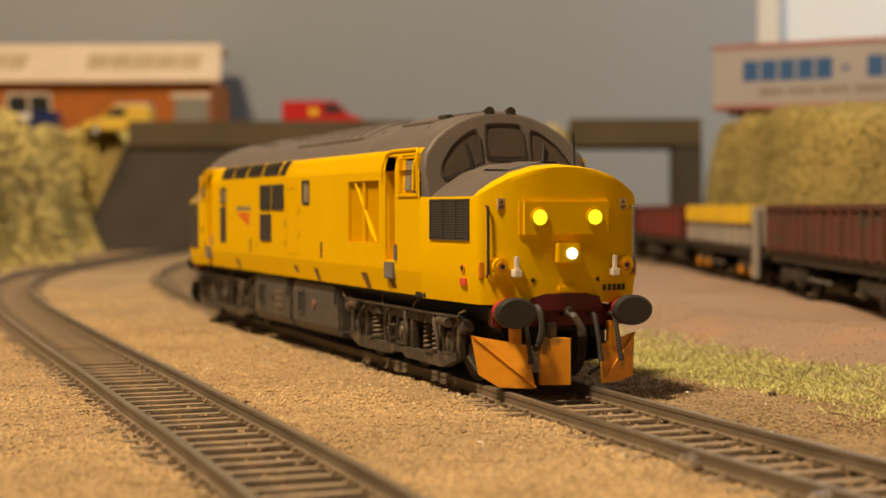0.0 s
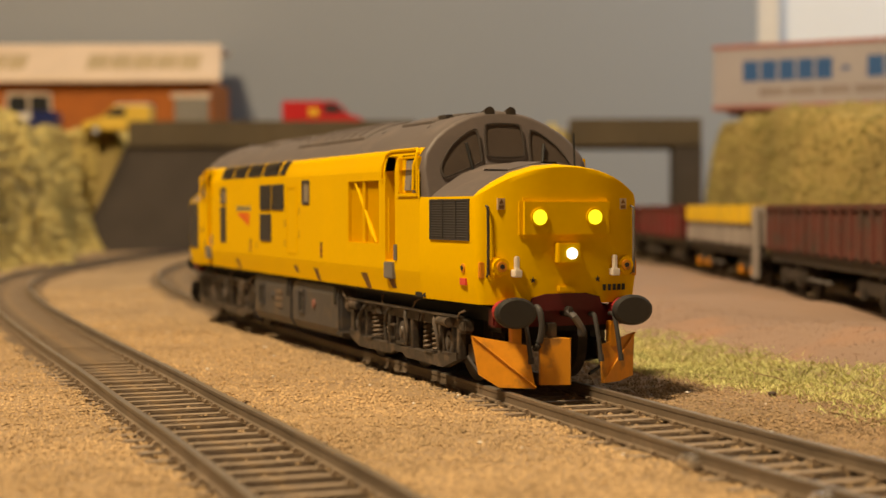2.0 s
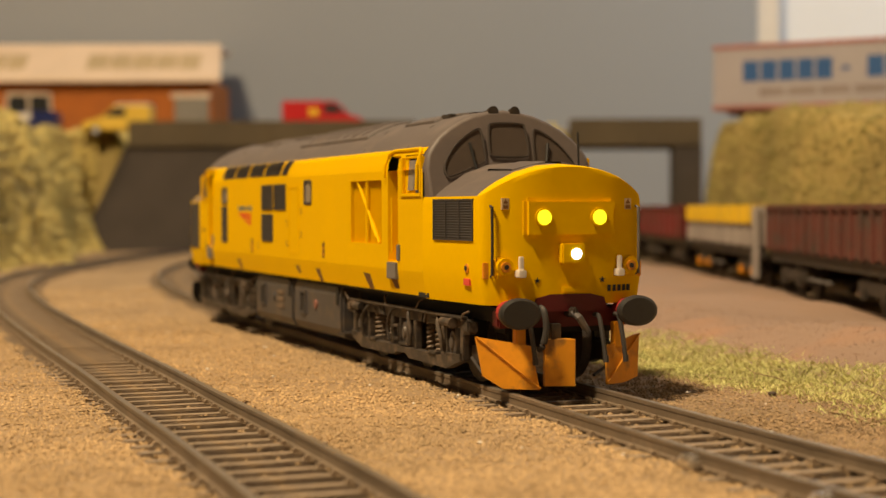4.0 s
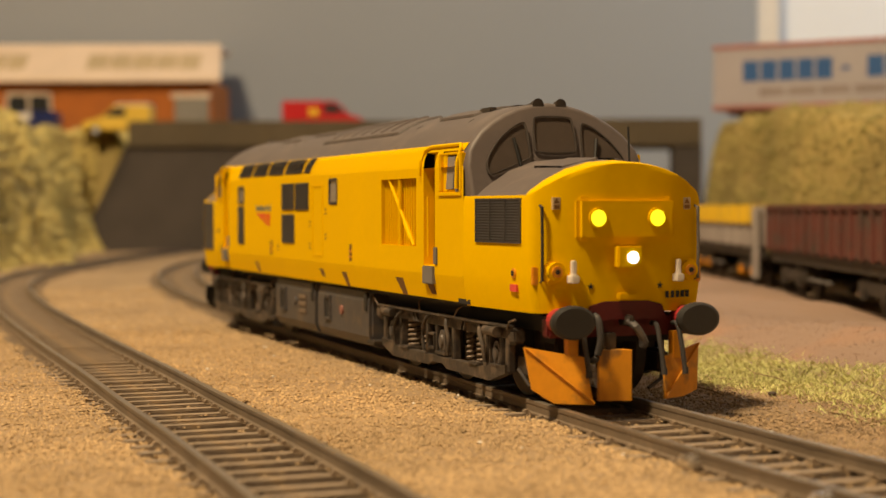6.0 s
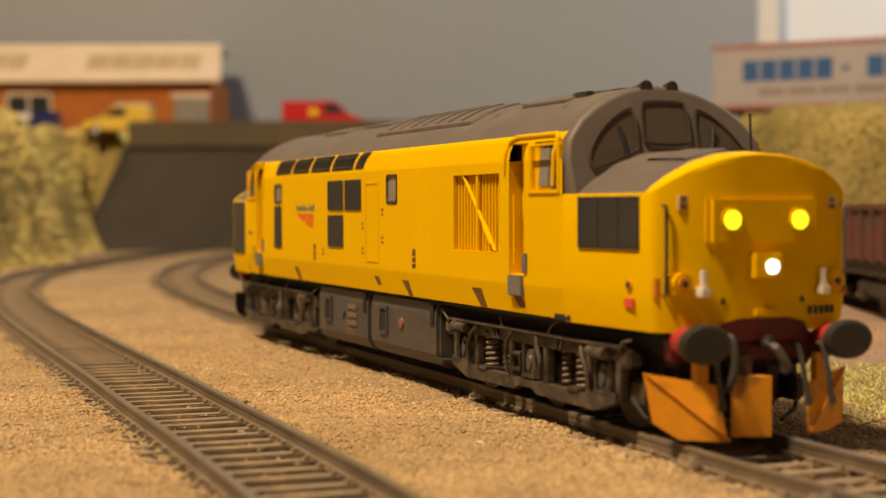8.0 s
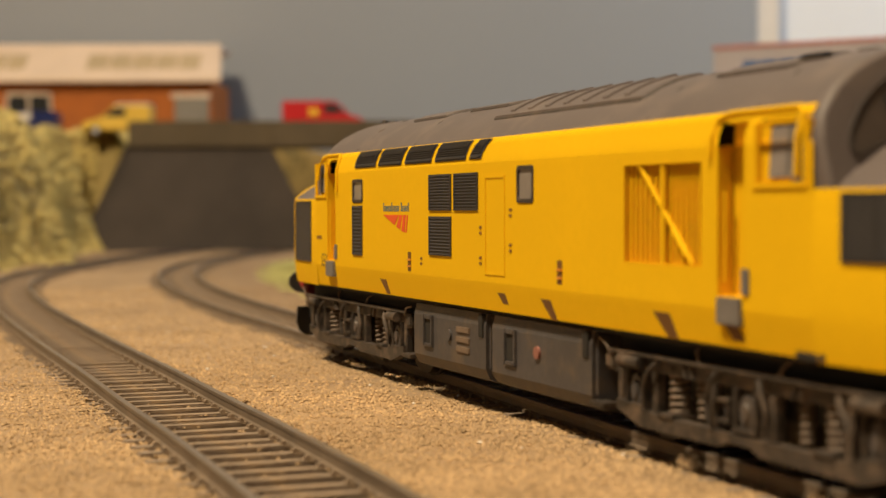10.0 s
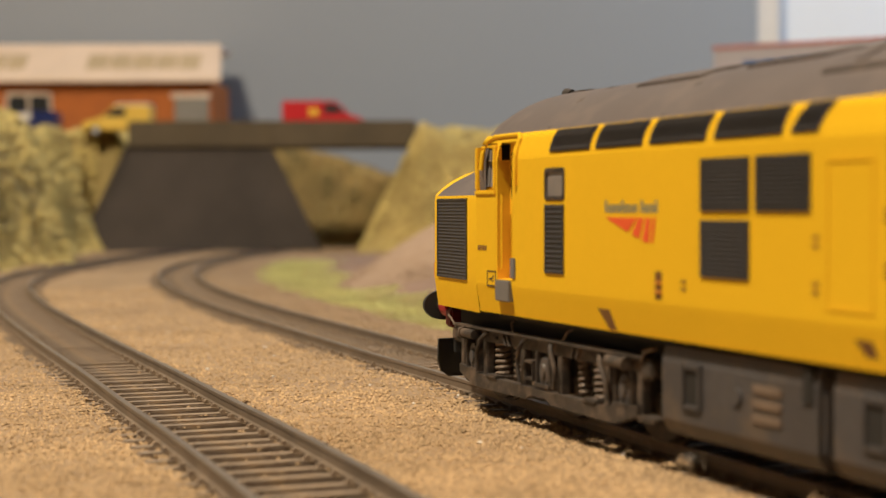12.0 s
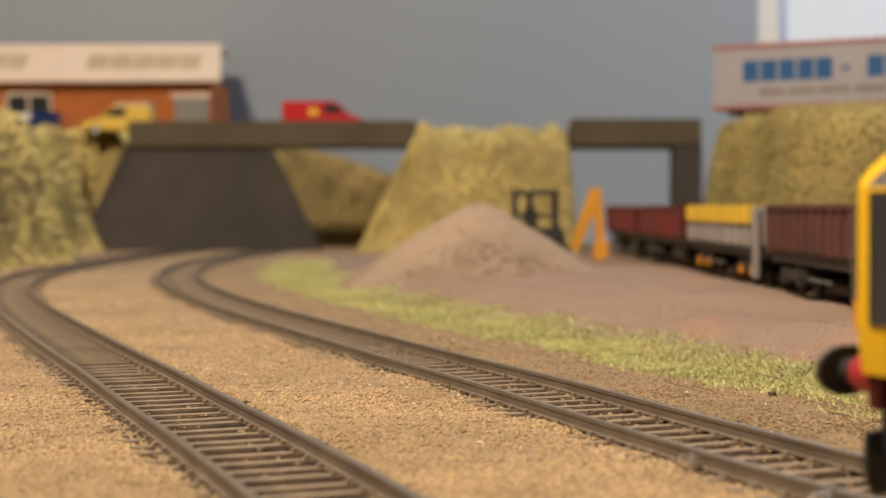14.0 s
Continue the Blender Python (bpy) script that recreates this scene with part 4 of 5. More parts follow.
def door_recess(xc0, xc1, z0, s, front):
    d = part("cab_door", new_box(xc0, xc1, *sorted((s * 1.15, s * 1.17)), z0, 3.2), YELLOW, LOCO)
    a = 1 if front else -1
    mid = (xc0 + xc1) / 2
    part("door_window", new_box(mid - 0.06 + a * 0.1, mid + 0.08 + a * 0.1, *sorted((s * 1.17, s * 1.18)), 2.55, 3.1), INSIDE, d)
    for x in (xc0 + 0.05, xc1 - 0.05):
        bm = bmesh.new()
        cyl(bm, (x, s * 1.30, z0 + 0.12), (x, s * 1.30, 2.6), 0.018, 6)
        part("handrail", bm, YELLOW, d)
    part("door_handle", new_box(mid - 0.02, mid + 0.12, *sorted((s * 1.17, s * 1.20)), 2.15, 2.2), FRAME_BLACK, d)
    part("footstep", new_box(xc0, xc1 - 0.02, *sorted((s * 1.20, s * 1.375)), z0 - 0.26, z0 - 0.01, 0.012), STEP_GREY, d, "grey metal footstep")
    part("kick_plate", new_box(xc1 - 0.03, xc1 + 0.10, *sorted((s * 1.335, s * 1.36)), z0 + 0.02, z0 + 0.26, 0.01), STEP_GREY, d)


def tilted(x0, x1, z0, z1, s, y0, y1):
    """A thin pane that leans with the tumblehome."""
    bm = bmesh.new()
    prism(bm, [(s * y0, z0), (s * (y0 - 0.015), z0), (s * (y1 - 0.015), z1), (s * y1, z1)], 0, x0, x1)
    return bm


def cab_window(x0, x1, s):
    """The yellow framed drop light in the cab side, with a grey pane."""
    w = part("cab_side_window", tilted(x0 + 0.16, x1 - 0.05, 2.70, 3.14, s, 1.318, 1.285), WINDOW_GREY, LOCO)
    bm = bmesh.new()
    t = 0.06
    for q in ((x0 - t, x1 + t, 2.60, 2.66, 1.36), (x0 - t, x0 + 0.02, 2.66, 3.18, 1.352), (x1 - 0.02, x1 + t, 2.66, 3.18, 1.352), (x0, x1, 3.16, 3.2, 1.30)):
        box(bm, q[0], q[1], *sorted((s * 1.26, s * q[4])), q[2], q[3], 0.012)
    part("window_frame", bm, YELLOW, w)
    bm = bmesh.new()
    for q in ((x0 + 0.02, x0 + 0.16, 2.66, 3.16), (x1 - 0.05, x1 - 0.02, 2.66, 3.16), (x0 + 0.16, x1 - 0.05, 2.66, 2.70)):
        box(bm, q[0], q[1], *sorted((s * 1.25, s * 1.30)), q[2], q[3], 0.01)
    part("sash", bm, YELLOW, w)
    part("slider", tilted((x0 + x1) / 2 + 0.06, (x0 + x1) / 2 + 0.09, 2.70, 3.14, s, 1.33, 1.297), STEP_GREY, w)


def roof():
    bm = bmesh.new()
    half = SECTION[3:]
    line = [(-y, z) for y, z in half] + [(y, z) for y, z in half[::-1][1:]]
    loft(bm, [[(x, y, z) for y, z in line] for x in np.linspace(-6.78, 6.78, 15)])
    r = part("roof", bm, ROOF_GREY, LOCO, "weathered grey roof", smooth=True)

    def roof_patch(x0, x1, y0, y1, lift, name):
        bm = bmesh.new()
        ys = np.linspace(y0, y1, 7)
        yy, zz = [p[0] for p in line], [p[1] for p in line]
        rings = [[(x, y, np.interp(y, yy, zz) + h) for y in ys] for x, h in ((x0, 0.0), (x0 + 0.02, lift), (x1 - 0.02, lift), (x1, 0.0))]
        loft(bm, rings)
        for e in (0, 1):
            y = (y0, y1)[e]
            z = np.interp(y, yy, zz)
            bm.faces.new([bm.verts.new(p) for p in ((x0, y, z), (x0 + 0.02, y, z + lift), (x1 - 0.02, y, z + lift), (x1, y, z))])
        part(name, bm, FRAME_BLACK if name == "roof_seam" else ROOF_GREY, r)

    for x in (-5.3, -2.75, 3.95, 6.0):
        roof_patch(x - 0.022, x + 0.022, -1.19, 1.19, 0.012, "roof_seam")
    for x0, x1, y0, y1 in ((-0.5, 3.4, -0.92, -0.2), (-0.5, 3.4, 0.2, 0.92), (4.4, 5.7, -0.62, 0.62), (-4.3, -3.0, -0.6, 0.6), (-2.3, -1.0, -0.5, 0.5)):
        roof_patch(x0, x1, y0, y1, 0.035, "roof_hatch")
        for a, b in ((x0 - 0.03, x0), (x1, x1 + 0.03)):
            roof_patch(a - 0.012, b + 0.012, y0, y1, 0.014, "roof_seam")
        for y in (y0, y1):
            roof_patch(x0, x1, y - 0.022, y + 0.022, 0.012, "roof_seam")
    for side in (-1, 1):
        for k in range(7):
            x = -0.15 + 0.5 * k
            roof_patch(x, x + 0.14, *sorted((side * 0.86, side * 0.26)), 0.06, "roof_rib")
    part("roof_vent", new_box(5.6, 6.0, -0.5, -0.38, 3.78, 3.86, 0.02), FRAME_BLACK, r)
    for e in (1, -1):
        for y in (-0.17, 0.17):
            bm = bmesh.new()
            tube(bm, [(e * 6.35, y * 0.8, 3.78), (e * 6.35, y * 0.9, 3.83), (e * 6.6, y, 3.85), (e * 6.76, y, 3.85)], 0.03, 8)
            cyl(bm, (e * 6.74, y, 3.85), (e * 6.88, y, 3.85), 0.055, 14, 0.082)
            part("horn", bm, FRAME_BLACK, r, "black air horn")
        part("horn_base", new_box(*sorted((e * 6.15, e * 6.42)), -0.26, 0.26, 3.80, 3.87, 0.01), FRAME_BLACK, r)


def face_x(z):
    return 6.94 + (3.66 - z) * 0.27


def rounded(pts, turns=2):
    """An outline with its corners cut round."""
    for _ in range(turns):
        out = []
        for p, q in zip(pts, pts[1:] + pts[:1]):
            out += [tuple(0.75 * a + 0.25 * b for a, b in zip(p, q)), tuple(0.25 * a + 0.75 * b for a, b in zip(p, q))]
        pts = out
    return pts


def cab_front(e):
    """The raked grey cab face with three windscreens; e is 1 at the leading end."""
    half = [(1.335, 2.60)] + SECTION[:1] + SECTION[2:]
    line = [(-y, z) for y, z in half] + [(y, z) for y, z in half[::-1][1:]]
    bm = bmesh.new()

    def ring(shrink, dx):
        slim = 0.0 if dx < -0.2 else 0.03
        return [(e * (face_x(z) + dx if dx > -0.2 else 6.74), y * shrink * (1 - slim * max(0.0, 3.5 - z)), 2.6 + (z - 2.6) * shrink) for y, z in line]

    rings = [ring(1.0, -0.5), ring(0.998, -0.075), ring(0.99, -0.035), ring(0.975, -0.01), ring(0.955, 0.0)]
    vs = loft(bm, rings)
    bm.faces.new(vs[-1])
    f = part("cab_face", bm, ROOF_GREY, LOCO, "grey cab face with three windscreens", smooth=True)
    f.modifiers.new("edges", "EDGE_SPLIT").split_angle = radians(50)
    f.data.polygons[len(f.data.polygons) - 1].use_smooth = False

    def screen(pts):
        inner = [(e * (face_x(z) + 0.012), y, z) for y, z in rounded(pts)]
        bm = bmesh.new()
        c = Vector((0, sum(p[1] for p in inner) / len(inner), sum(p[2] for p in inner) / len(inner)))
        out = [(p[0], c.y + (p[1] - c.y) * 1.085, c.z + (p[2] - c.z) * 1.085) for p in inner]
        k = 0.02 * e
        loft(bm, [out, [(p[0] + k, p[1], p[2]) for p in out], [(p[0] + k, p[1], p[2]) for p in inner], inner], close=True)
        w = part("windscreen", bm, SCREEN_RUBBER, f)
        bm = bmesh.new()
        bm.faces.new([bm.verts.new((p[0] - 0.004 * e, p[1], p[2])) for p in inner])
        part("pane", bm, WINDOW_DARK, w)

    screen([(-0.305, 3.27), (-0.28, 3.19), (0.28, 3.19), (0.305, 3.27), (0.28, 3.61), (0.24, 3.67), (-0.24, 3.67), (-0.28, 3.61)])
    for s in (-1, 1):
        screen([(s * y, z) for y, z in ((0.40, 3.15), (0.41, 3.11), (0.94, 2.90), (1.00, 2.90), (1.04, 3.0), (1.0, 3.13), (0.83, 3.35), (0.62, 3.51), (0.47, 3.58), (0.42, 3.54))])
        bm = bmesh.new()
        cyl(bm, (e * (face_x(3.0) + 0.03), s * 0.55, 3.0), (e * (face_x(3.38) + 0.045), s * 0.62, 3.38), 0.022, 6)
        part("wiper", bm, LETTER_BLACK, f)
    bm = bmesh.new()
    cyl(bm, (e * 7.2, 1.07, 2.7), (e * 7.14, 1.07, 3.55), 0.017, 6)
    part("aerial", bm, LETTER_BLACK, f)


def NOSE_W(x):
    """Half the width of the tapering nose."""
    return 1.34 - 0.075 * (abs(x) - 7.0)


def FACE(y):
    """How far forward the bowed nose front lies at a distance y from the middle."""
    return 9.066 - 0.25 * (abs(y) / 1.2) ** 3.2


def nose(e):
    bm = bmesh.new()

    def crown(y, zc):
        return 2.60 + (zc - 2.60) * (1 - min(1.0, abs(y) / 1.215) ** 2.2)

    def ring(x, w, zc, drop=0.0):
        zs = crown(w, zc) - drop
        h = [(w - 0.05 * min(1, w), 1.15), (w - 0.003, 1.47), (w, 1.6), (w, zs - 0.07), (w - 0.015, zs)]
        h += [(w * k, crown(w * k, zc) - drop) for k in (0.93, 0.78, 0.55, 0.28, 0.0)]
        ln_ = [(-y, z) for y, z in h] + [(y, z) for y, z in h[::-1][1:]]
        return [(e * x, y, z) for y, z in ln_]

    rings = [ring(7.04, NOSE_W(7.0), 3.10), ring(7.4, NOSE_W(7.4), 3.09), ring(8.3, NOSE_W(8.3), 3.06), ring(8.70, NOSE_W(8.70), 3.04), ring(8.77, 1.207, 3.035), ring(8.80, 1.195, 3.033)]
    rings += [ring(FACE(y), y, 3.03, d) for y, d in ((1.16, 0.004), (1.12, 0.006), (1.05, 0.008), (0.95, 0.012), (0.82, 0.016), (0.66, 0.022), (0.48, 0.03), (0.28, 0.04))]
    vs = loft(bm, rings)
    bm.faces.new(vs[-1])
    for f in bm.faces:
        c = f.calc_center_median()
        if c.z > 2.585 and abs(c.x) < 8.69:
            f.material_index = 1
    n = part("nose", bm, [YELLOW, ROOF_GREY], LOCO, "yellow nose with a grey top", smooth=True)
    n.data.polygons[len(n.data.polygons) - 1].use_smooth = False
    mod = n.modifiers.new("edges", "EDGE_SPLIT")
    mod.split_angle = radians(35)
    X = 9.065
    # headcode box
    bm = bmesh.new()
    box(bm, *sorted((e * (X - 0.12), e * (X + 0.04))), -0.68, 0.68, 2.03, 2.58, 0.055)
    b = part("headcode_box", bm, YELLOW, n)
    for y in (-0.41, 0.41):
        bm = bmesh.new()
        cyl(bm, (e * (X + 0.04), y, 2.315), (e * (X + 0.06), y, 2.315), 0.125, 24)
        lens = part("lamp_ring", bm, YELLOW, b)
        bm = bmesh.new()
        cyl(bm, (e * (X + 0.05), y, 2.315), (e * (X + 0.07), y, 2.315), 0.100, 24)
        part("marker_lamp", bm, LAMP_YELLOW if e > 0 else SIGN_RED, b, "glowing yellow green marker lamp" if e > 0 else "unlit red tail lamp")
    h = part("headlight_box", new_box(*sorted((e * (X - 0.02), e * (X + 0.12))), -0.17, 0.17, 1.70, 1.97, 0.015), YELLOW, n)
    bm = bmesh.new()
    cyl(bm, (e * (X + 0.11), 0.03, 1.83), (e * (X + 0.14), 0.03, 1.83), 0.075, 24)
    part("headlight", bm, LAMP_WHITE if e > 0 else WINDOW_GREY, h, "bright cold white headlight" if e > 0 else "unlit headlight")
    for s in (-1, 1):
        bm = bmesh.new()
        F = FACE(0.93)
        box(bm, *sorted((e * (F - 0.12), e * (F + 0.045))), *sorted((s * 0.80, s * 1.06)), 1.51, 1.79, 0.04)
        j = part("jumper_plate", bm, YELLOW, n)
        for r, d, m in ((0.115, 0.05, YELLOW), (0.07, 0.075, YELLOW_OLD), (0.032, 0.09, LETTER_BLACK)):
            bm = bmesh.new()
            cyl(bm, (e * (F - 0.05), s * 0.93, 1.66), (e * (F + d + 0.025), s * 0.93, 1.66), r, 20)
            part("socket", bm, m, j)
        bm = bmesh.new()
        F = FACE(0.73)
        box(bm, *sorted((e * (F + 0.03), e * (F + 0.10))), s * 0.73 - 0.03, s * 0.73 + 0.03, 1.55, 1.80, 0.012)
        box(bm, *sorted((e * (F - 0.02), e * (F + 0.13))), s * 0.73 - 0.055, s * 0.73 + 0.055, 1.52, 1.62, 0.012)
        part("lamp_bracket", bm, WHITE_PLASTIC, n, "white plastic lamp bracket")
        bm = bmesh.new()
        tube(bm, [(e * (FACE(1.08) - 0.02), s * 1.08, 2.47), (e * (FACE(1.08) + 0.06), s * 1.09, 2.45), (e * (FACE(1.08) + 0.07), s * 1.09, 2.0), (e * (FACE(1.08) + 0.06), s * 1.09, 1.55), (e * (FACE(1.08) - 0.02), s * 1.08, 1.53)], 0.02, 8)
        part("handrail", bm, FRAME_BLACK if s * e < 0 else STEP_GREY, n, "dark vertical handrail")
        star = [(s * 0.482 + q * math.sin(a * math.pi / 5), 1.475 + q * math.cos(a * math.pi / 5)) for a in range(10) for q in [0.045 if a % 2 == 0 else 0.018]]
        bm = bmesh.new()
        prism(bm, star, 0, *sorted((e * (FACE(0.52) - 0.01), e * (FACE(0.43) + 0.006))))
        part("star", bm, LETTER_BLACK, n)
        lab = part("warning_label", new_box(*sorted((e * (FACE(0.96) - 0.03), e * (FACE(0.86) + 0.004))), *sorted((s * 0.86, s * 0.96)), 2.42, 2.57), BUFF, n, "small pale warning label")
        bm = bmesh.new()
        prism(bm, [(s * 0.875, 2.50), (s * 0.945, 2.50), (s * 0.91, 2.565)], 0, *sorted((e * (FACE(0.86) + 0.004), e * (FACE(0.86) + 0.008))))
        box(bm, *sorted((e * (FACE(0.86) + 0.004), e * (FACE(0.86) + 0.008))), *sorted((s * 0.875, s * 0.945)), 2.43, 2.475)
        part("label_mark", bm, NOTCH, lab)
        part("nose_recess", new_box(*sorted((e * (FACE(1.16) - 0.05), e * (FACE(1.16) + 0.03))), *sorted((s * 1.07, s * 1.18)), 1.5, 1.72, 0.01), YELLOW_OLD, n)
    # running number as bars
    for k in range(5):
        y = 0.57 + 0.083 * k
        bm = new_box(*sorted((e * (FACE(y + 0.04) - 0.02), e * (FACE(y) + 0.004))), y, y + 0.045, 1.315, 1.40)
        part("number_bar", bm, LETTER_BLACK, n)
    bm = bmesh.new()
    box(bm, *sorted((e * (X - 0.0), e * (X + 0.06))), -0.14, 0.14, 1.30, 1.40, 0.02)
    part("coupling_step", bm, YELLOW, n)
    bm = bmesh.new()
    prism(bm, [(-0.56, 1.06), (0.56, 1.06), (0.5, 1.24), (0.3, 1.29), (-0.3, 1.29), (-0.5, 1.24)], 0, *sorted((e * (X - 0.15), e * (X + 0.012))))
    # Plate on the nose front; its dark red gives the cutout's shade.
    part("coupling_recess", bm, BEAM_RED, n)
    # grey top details
    for y0, y1 in ((-0.62, -0.12), (0.12, 0.62)):
        bm = bmesh.new()
        q = (7.7, 8.55)
        zs = [2.6 + 0.47 * (1 - (y / 1.25) ** 2) for y in (y0, y1)]
        loft(bm, [[(e * q[0], y0, zs[0] - 0.02), (e * q[0], y1, zs[1] - 0.02)], [(e * (q[0] + 0.02), y0, zs[0] + 0.035), (e * (q[0] + 0.02), y1, zs[1] + 0.035)], [(e * (q[1] - 0.02), y0, zs[0] + 0.01), (e * (q[1] - 0.02), y1, zs[1] + 0.01)], [(e * q[1], y0, zs[0] - 0.05), (e * q[1], y1, zs[1] - 0.05)]])
        part("nose_hatch", bm, ROOF_GREY, n)
    return n


def end_gear(e):
    """Buffer beam, buffers, coupling, hoses and ploughs at one end."""
    beam = part("buffer_beam", new_box(*sorted((e * 8.72, e * 8.93)), -1.0, 1.0, 0.84, 1.10, 0.03), BEAM_RED, LOCO, "red buffer beam darkened for the shade under the nose")
    part("valance", new_box(*sorted((e * 8.3, e * 8.72)), -0.8, 0.8, 0.75, 1.1), INSIDE, beam)
    zb = 1.06 if e > 0 else 1.11
    for s in (-1, 1):
        bm = bmesh.new()
        cyl(bm, (e * 8.9, s * 0.8636, zb), (e * 9.12, s * 0.8636, zb), 0.155, 18)
        b = part("buffer", bm, BUFFER_RED, beam, "red buffer shank with black oval head")
        bm = bmesh.new()
        cyl(bm, (e * 9.1, s * 0.8636, zb), (e * 9.31, s * 0.8636, zb), 0.11, 16)
        cyl(bm, (e * 9.30, s * 0.8636, zb), (e * 9.36, s * 0.8636, zb), 0.295, 36, squash=0.70)
        cyl(bm, (e * 9.36, s * 0.8636, zb), (e * 9.385, s * 0.8636, zb), 0.295, 36, 0.25, squash=0.70)
        part("buffer_head", bm, BUFFER_BLACK, b)
    if e > 0:
        bm = bmesh.new()
        tube(bm, arc_pts([(9.0, -0.45, 1.12), (9.16, -0.44, 1.08), (9.2, -0.42, 0.85), (9.16, -0.45, 0.62), (9.08, -0.47, 0.56)]), 0.045, 10)
        part("vacuum_hose", bm, RUBBER, beam, "grey rubber brake hose")
        for y in (-0.62, 0.42, 0.72):
            bm = bmesh.new()
            tube(bm, arc_pts([(9.0, y - 0.03, 1.0), (9.12, y - 0.02, 0.98), (9.18, y, 0.75), (9.22, y + 0.03, 0.42)]), 0.032, 8)
            cyl(bm, (9.22, y + 0.03, 0.46), (9.225, y + 0.033, 0.37), 0.04, 8)
            part("air_hose", bm, RUBBER, beam, "thin black air hose")
        hook = part("coupling_hook", new_box(8.9, 9.25, -0.03, 0.03, 0.98, 1.12, 0.02), FRAME_BLACK, beam)
        bm = bmesh.new()
        tube(bm, [(9.15, 0.0, 1.05), (9.28, 0.03, 0.98), (9.3, 0.10, 0.86), (9.3, 0.14, 0.78)], 0.05, 8)
        box(bm, 9.27, 9.33, 0.06, 0.18, 0.72, 0.84, 0.02)
        part("screw_link", bm, TANK_GREY, hook)
        for s in (-1, 1):
            A, B, C, D, M = (8.84, s * 1.28, 0.74), (9.16, s * 0.62, 0.62), (9.30, s * 0.56, 0.05), (8.90, s * 1.2, 0.22), (9.05, s * 0.98, 0.06)
            if s > 0:
                A, B, C, D, M = (8.92, 1.12, 0.72), (9.12, 0.50, 0.58), (9.22, 0.47, 0.07), (8.95, 1.08, 0.13), (9.08, 0.8, 0.07)
            bm = bmesh.new()
            for off in (0.0, -0.035):
                q = [bm.verts.new((p[0] + off, p[1], p[2])) for p in (A, B, C, M, D)]
                bm.faces.new((q[0], q[1], q[2]))
                bm.faces.new((q[0], q[2], q[3], q[4]))
            vs = list(bm.verts)
            for i in range(5):
                bm.faces.new((vs[i], vs[(i + 1) % 5], vs[5 + (i + 1) % 5], vs[5 + i]))
            p = part("snow_plough", bm, YELLOW_OLD, LOCO, "worn orange yellow snowplough blade")
            part("plough_bracket", new_box(8.95, 9.08, *sorted((s * 0.66, s * 0.80)), 0.55, 0.9, 0.01), YELLOW_OLD, p)
            bm = bmesh.new()
            cyl(bm, (A[0] + 0.02, A[1], A[2] - 0.0), (C[0] + 0.02, C[1], C[2] + 0.02), 0.012, 6)
            part("plough_fold", bm, YELLOW_OLD, p)
        bm = bmesh.new()
        prism(bm, [(9.18, -0.43), (9.30, -0.05), (9.26, -0.02), (9.06, -0.06), (9.12, -0.43)], 2, 0.08, 0.70)
        c = part("snow_plough", bm, YELLOW_OLD, LOCO, "middle snowplough plate with flaking paint")
        part("plough_bracket", new_box(8.95, 9.1, -0.3, -0.15, 0.5, 0.9, 0.01), FRAME_BLACK, c)
    else:
        for s in (-1, 1):
            # Rear plough blade; the black stands for its shaded back.
            bm = bmesh.new()
            for off in (0.0, 0.04):
                q = [(-9.02 + off, 0.60, 0.68), (-8.74 + off, 1.18, 0.70), (-8.72 + off, 1.20, 0.42), (-8.76 + off, 1.14, 0.27), (-8.84 + off, 1.00, 0.18), (-9.02 + off, 0.60, 0.16)]
                bm.faces.new([bm.verts.new((a, s * b, c)) for a, b, c in q])
            vs = list(bm.verts)
            for k in range(6):
                bm.faces.new((vs[k], vs[(k + 1) % 6], vs[6 + (k + 1) % 6], vs[6 + k]))
            g = part("rear_plough", bm, BUFFER_BLACK, beam, "rear plough blade with a rounded corner, black for its shade")
            part("plate_bracket", new_box(-8.84, -8.74, *sorted((s * 0.8, s * 0.92)), 0.5, 0.9, 0.01), BUFFER_BLACK, g)
            bm = bmesh.new()
            tube(bm, arc_pts([(-8.95, s * 0.55, 1.0), (-9.06, s * 0.55, 0.95), (-9.1, s * 0.56, 0.7), (-9.06, s * 0.58, 0.4)]), 0.032, 8)
            part("air_hose", bm, RUBBER, beam, "thin black air hose")


WHEELSETS = []


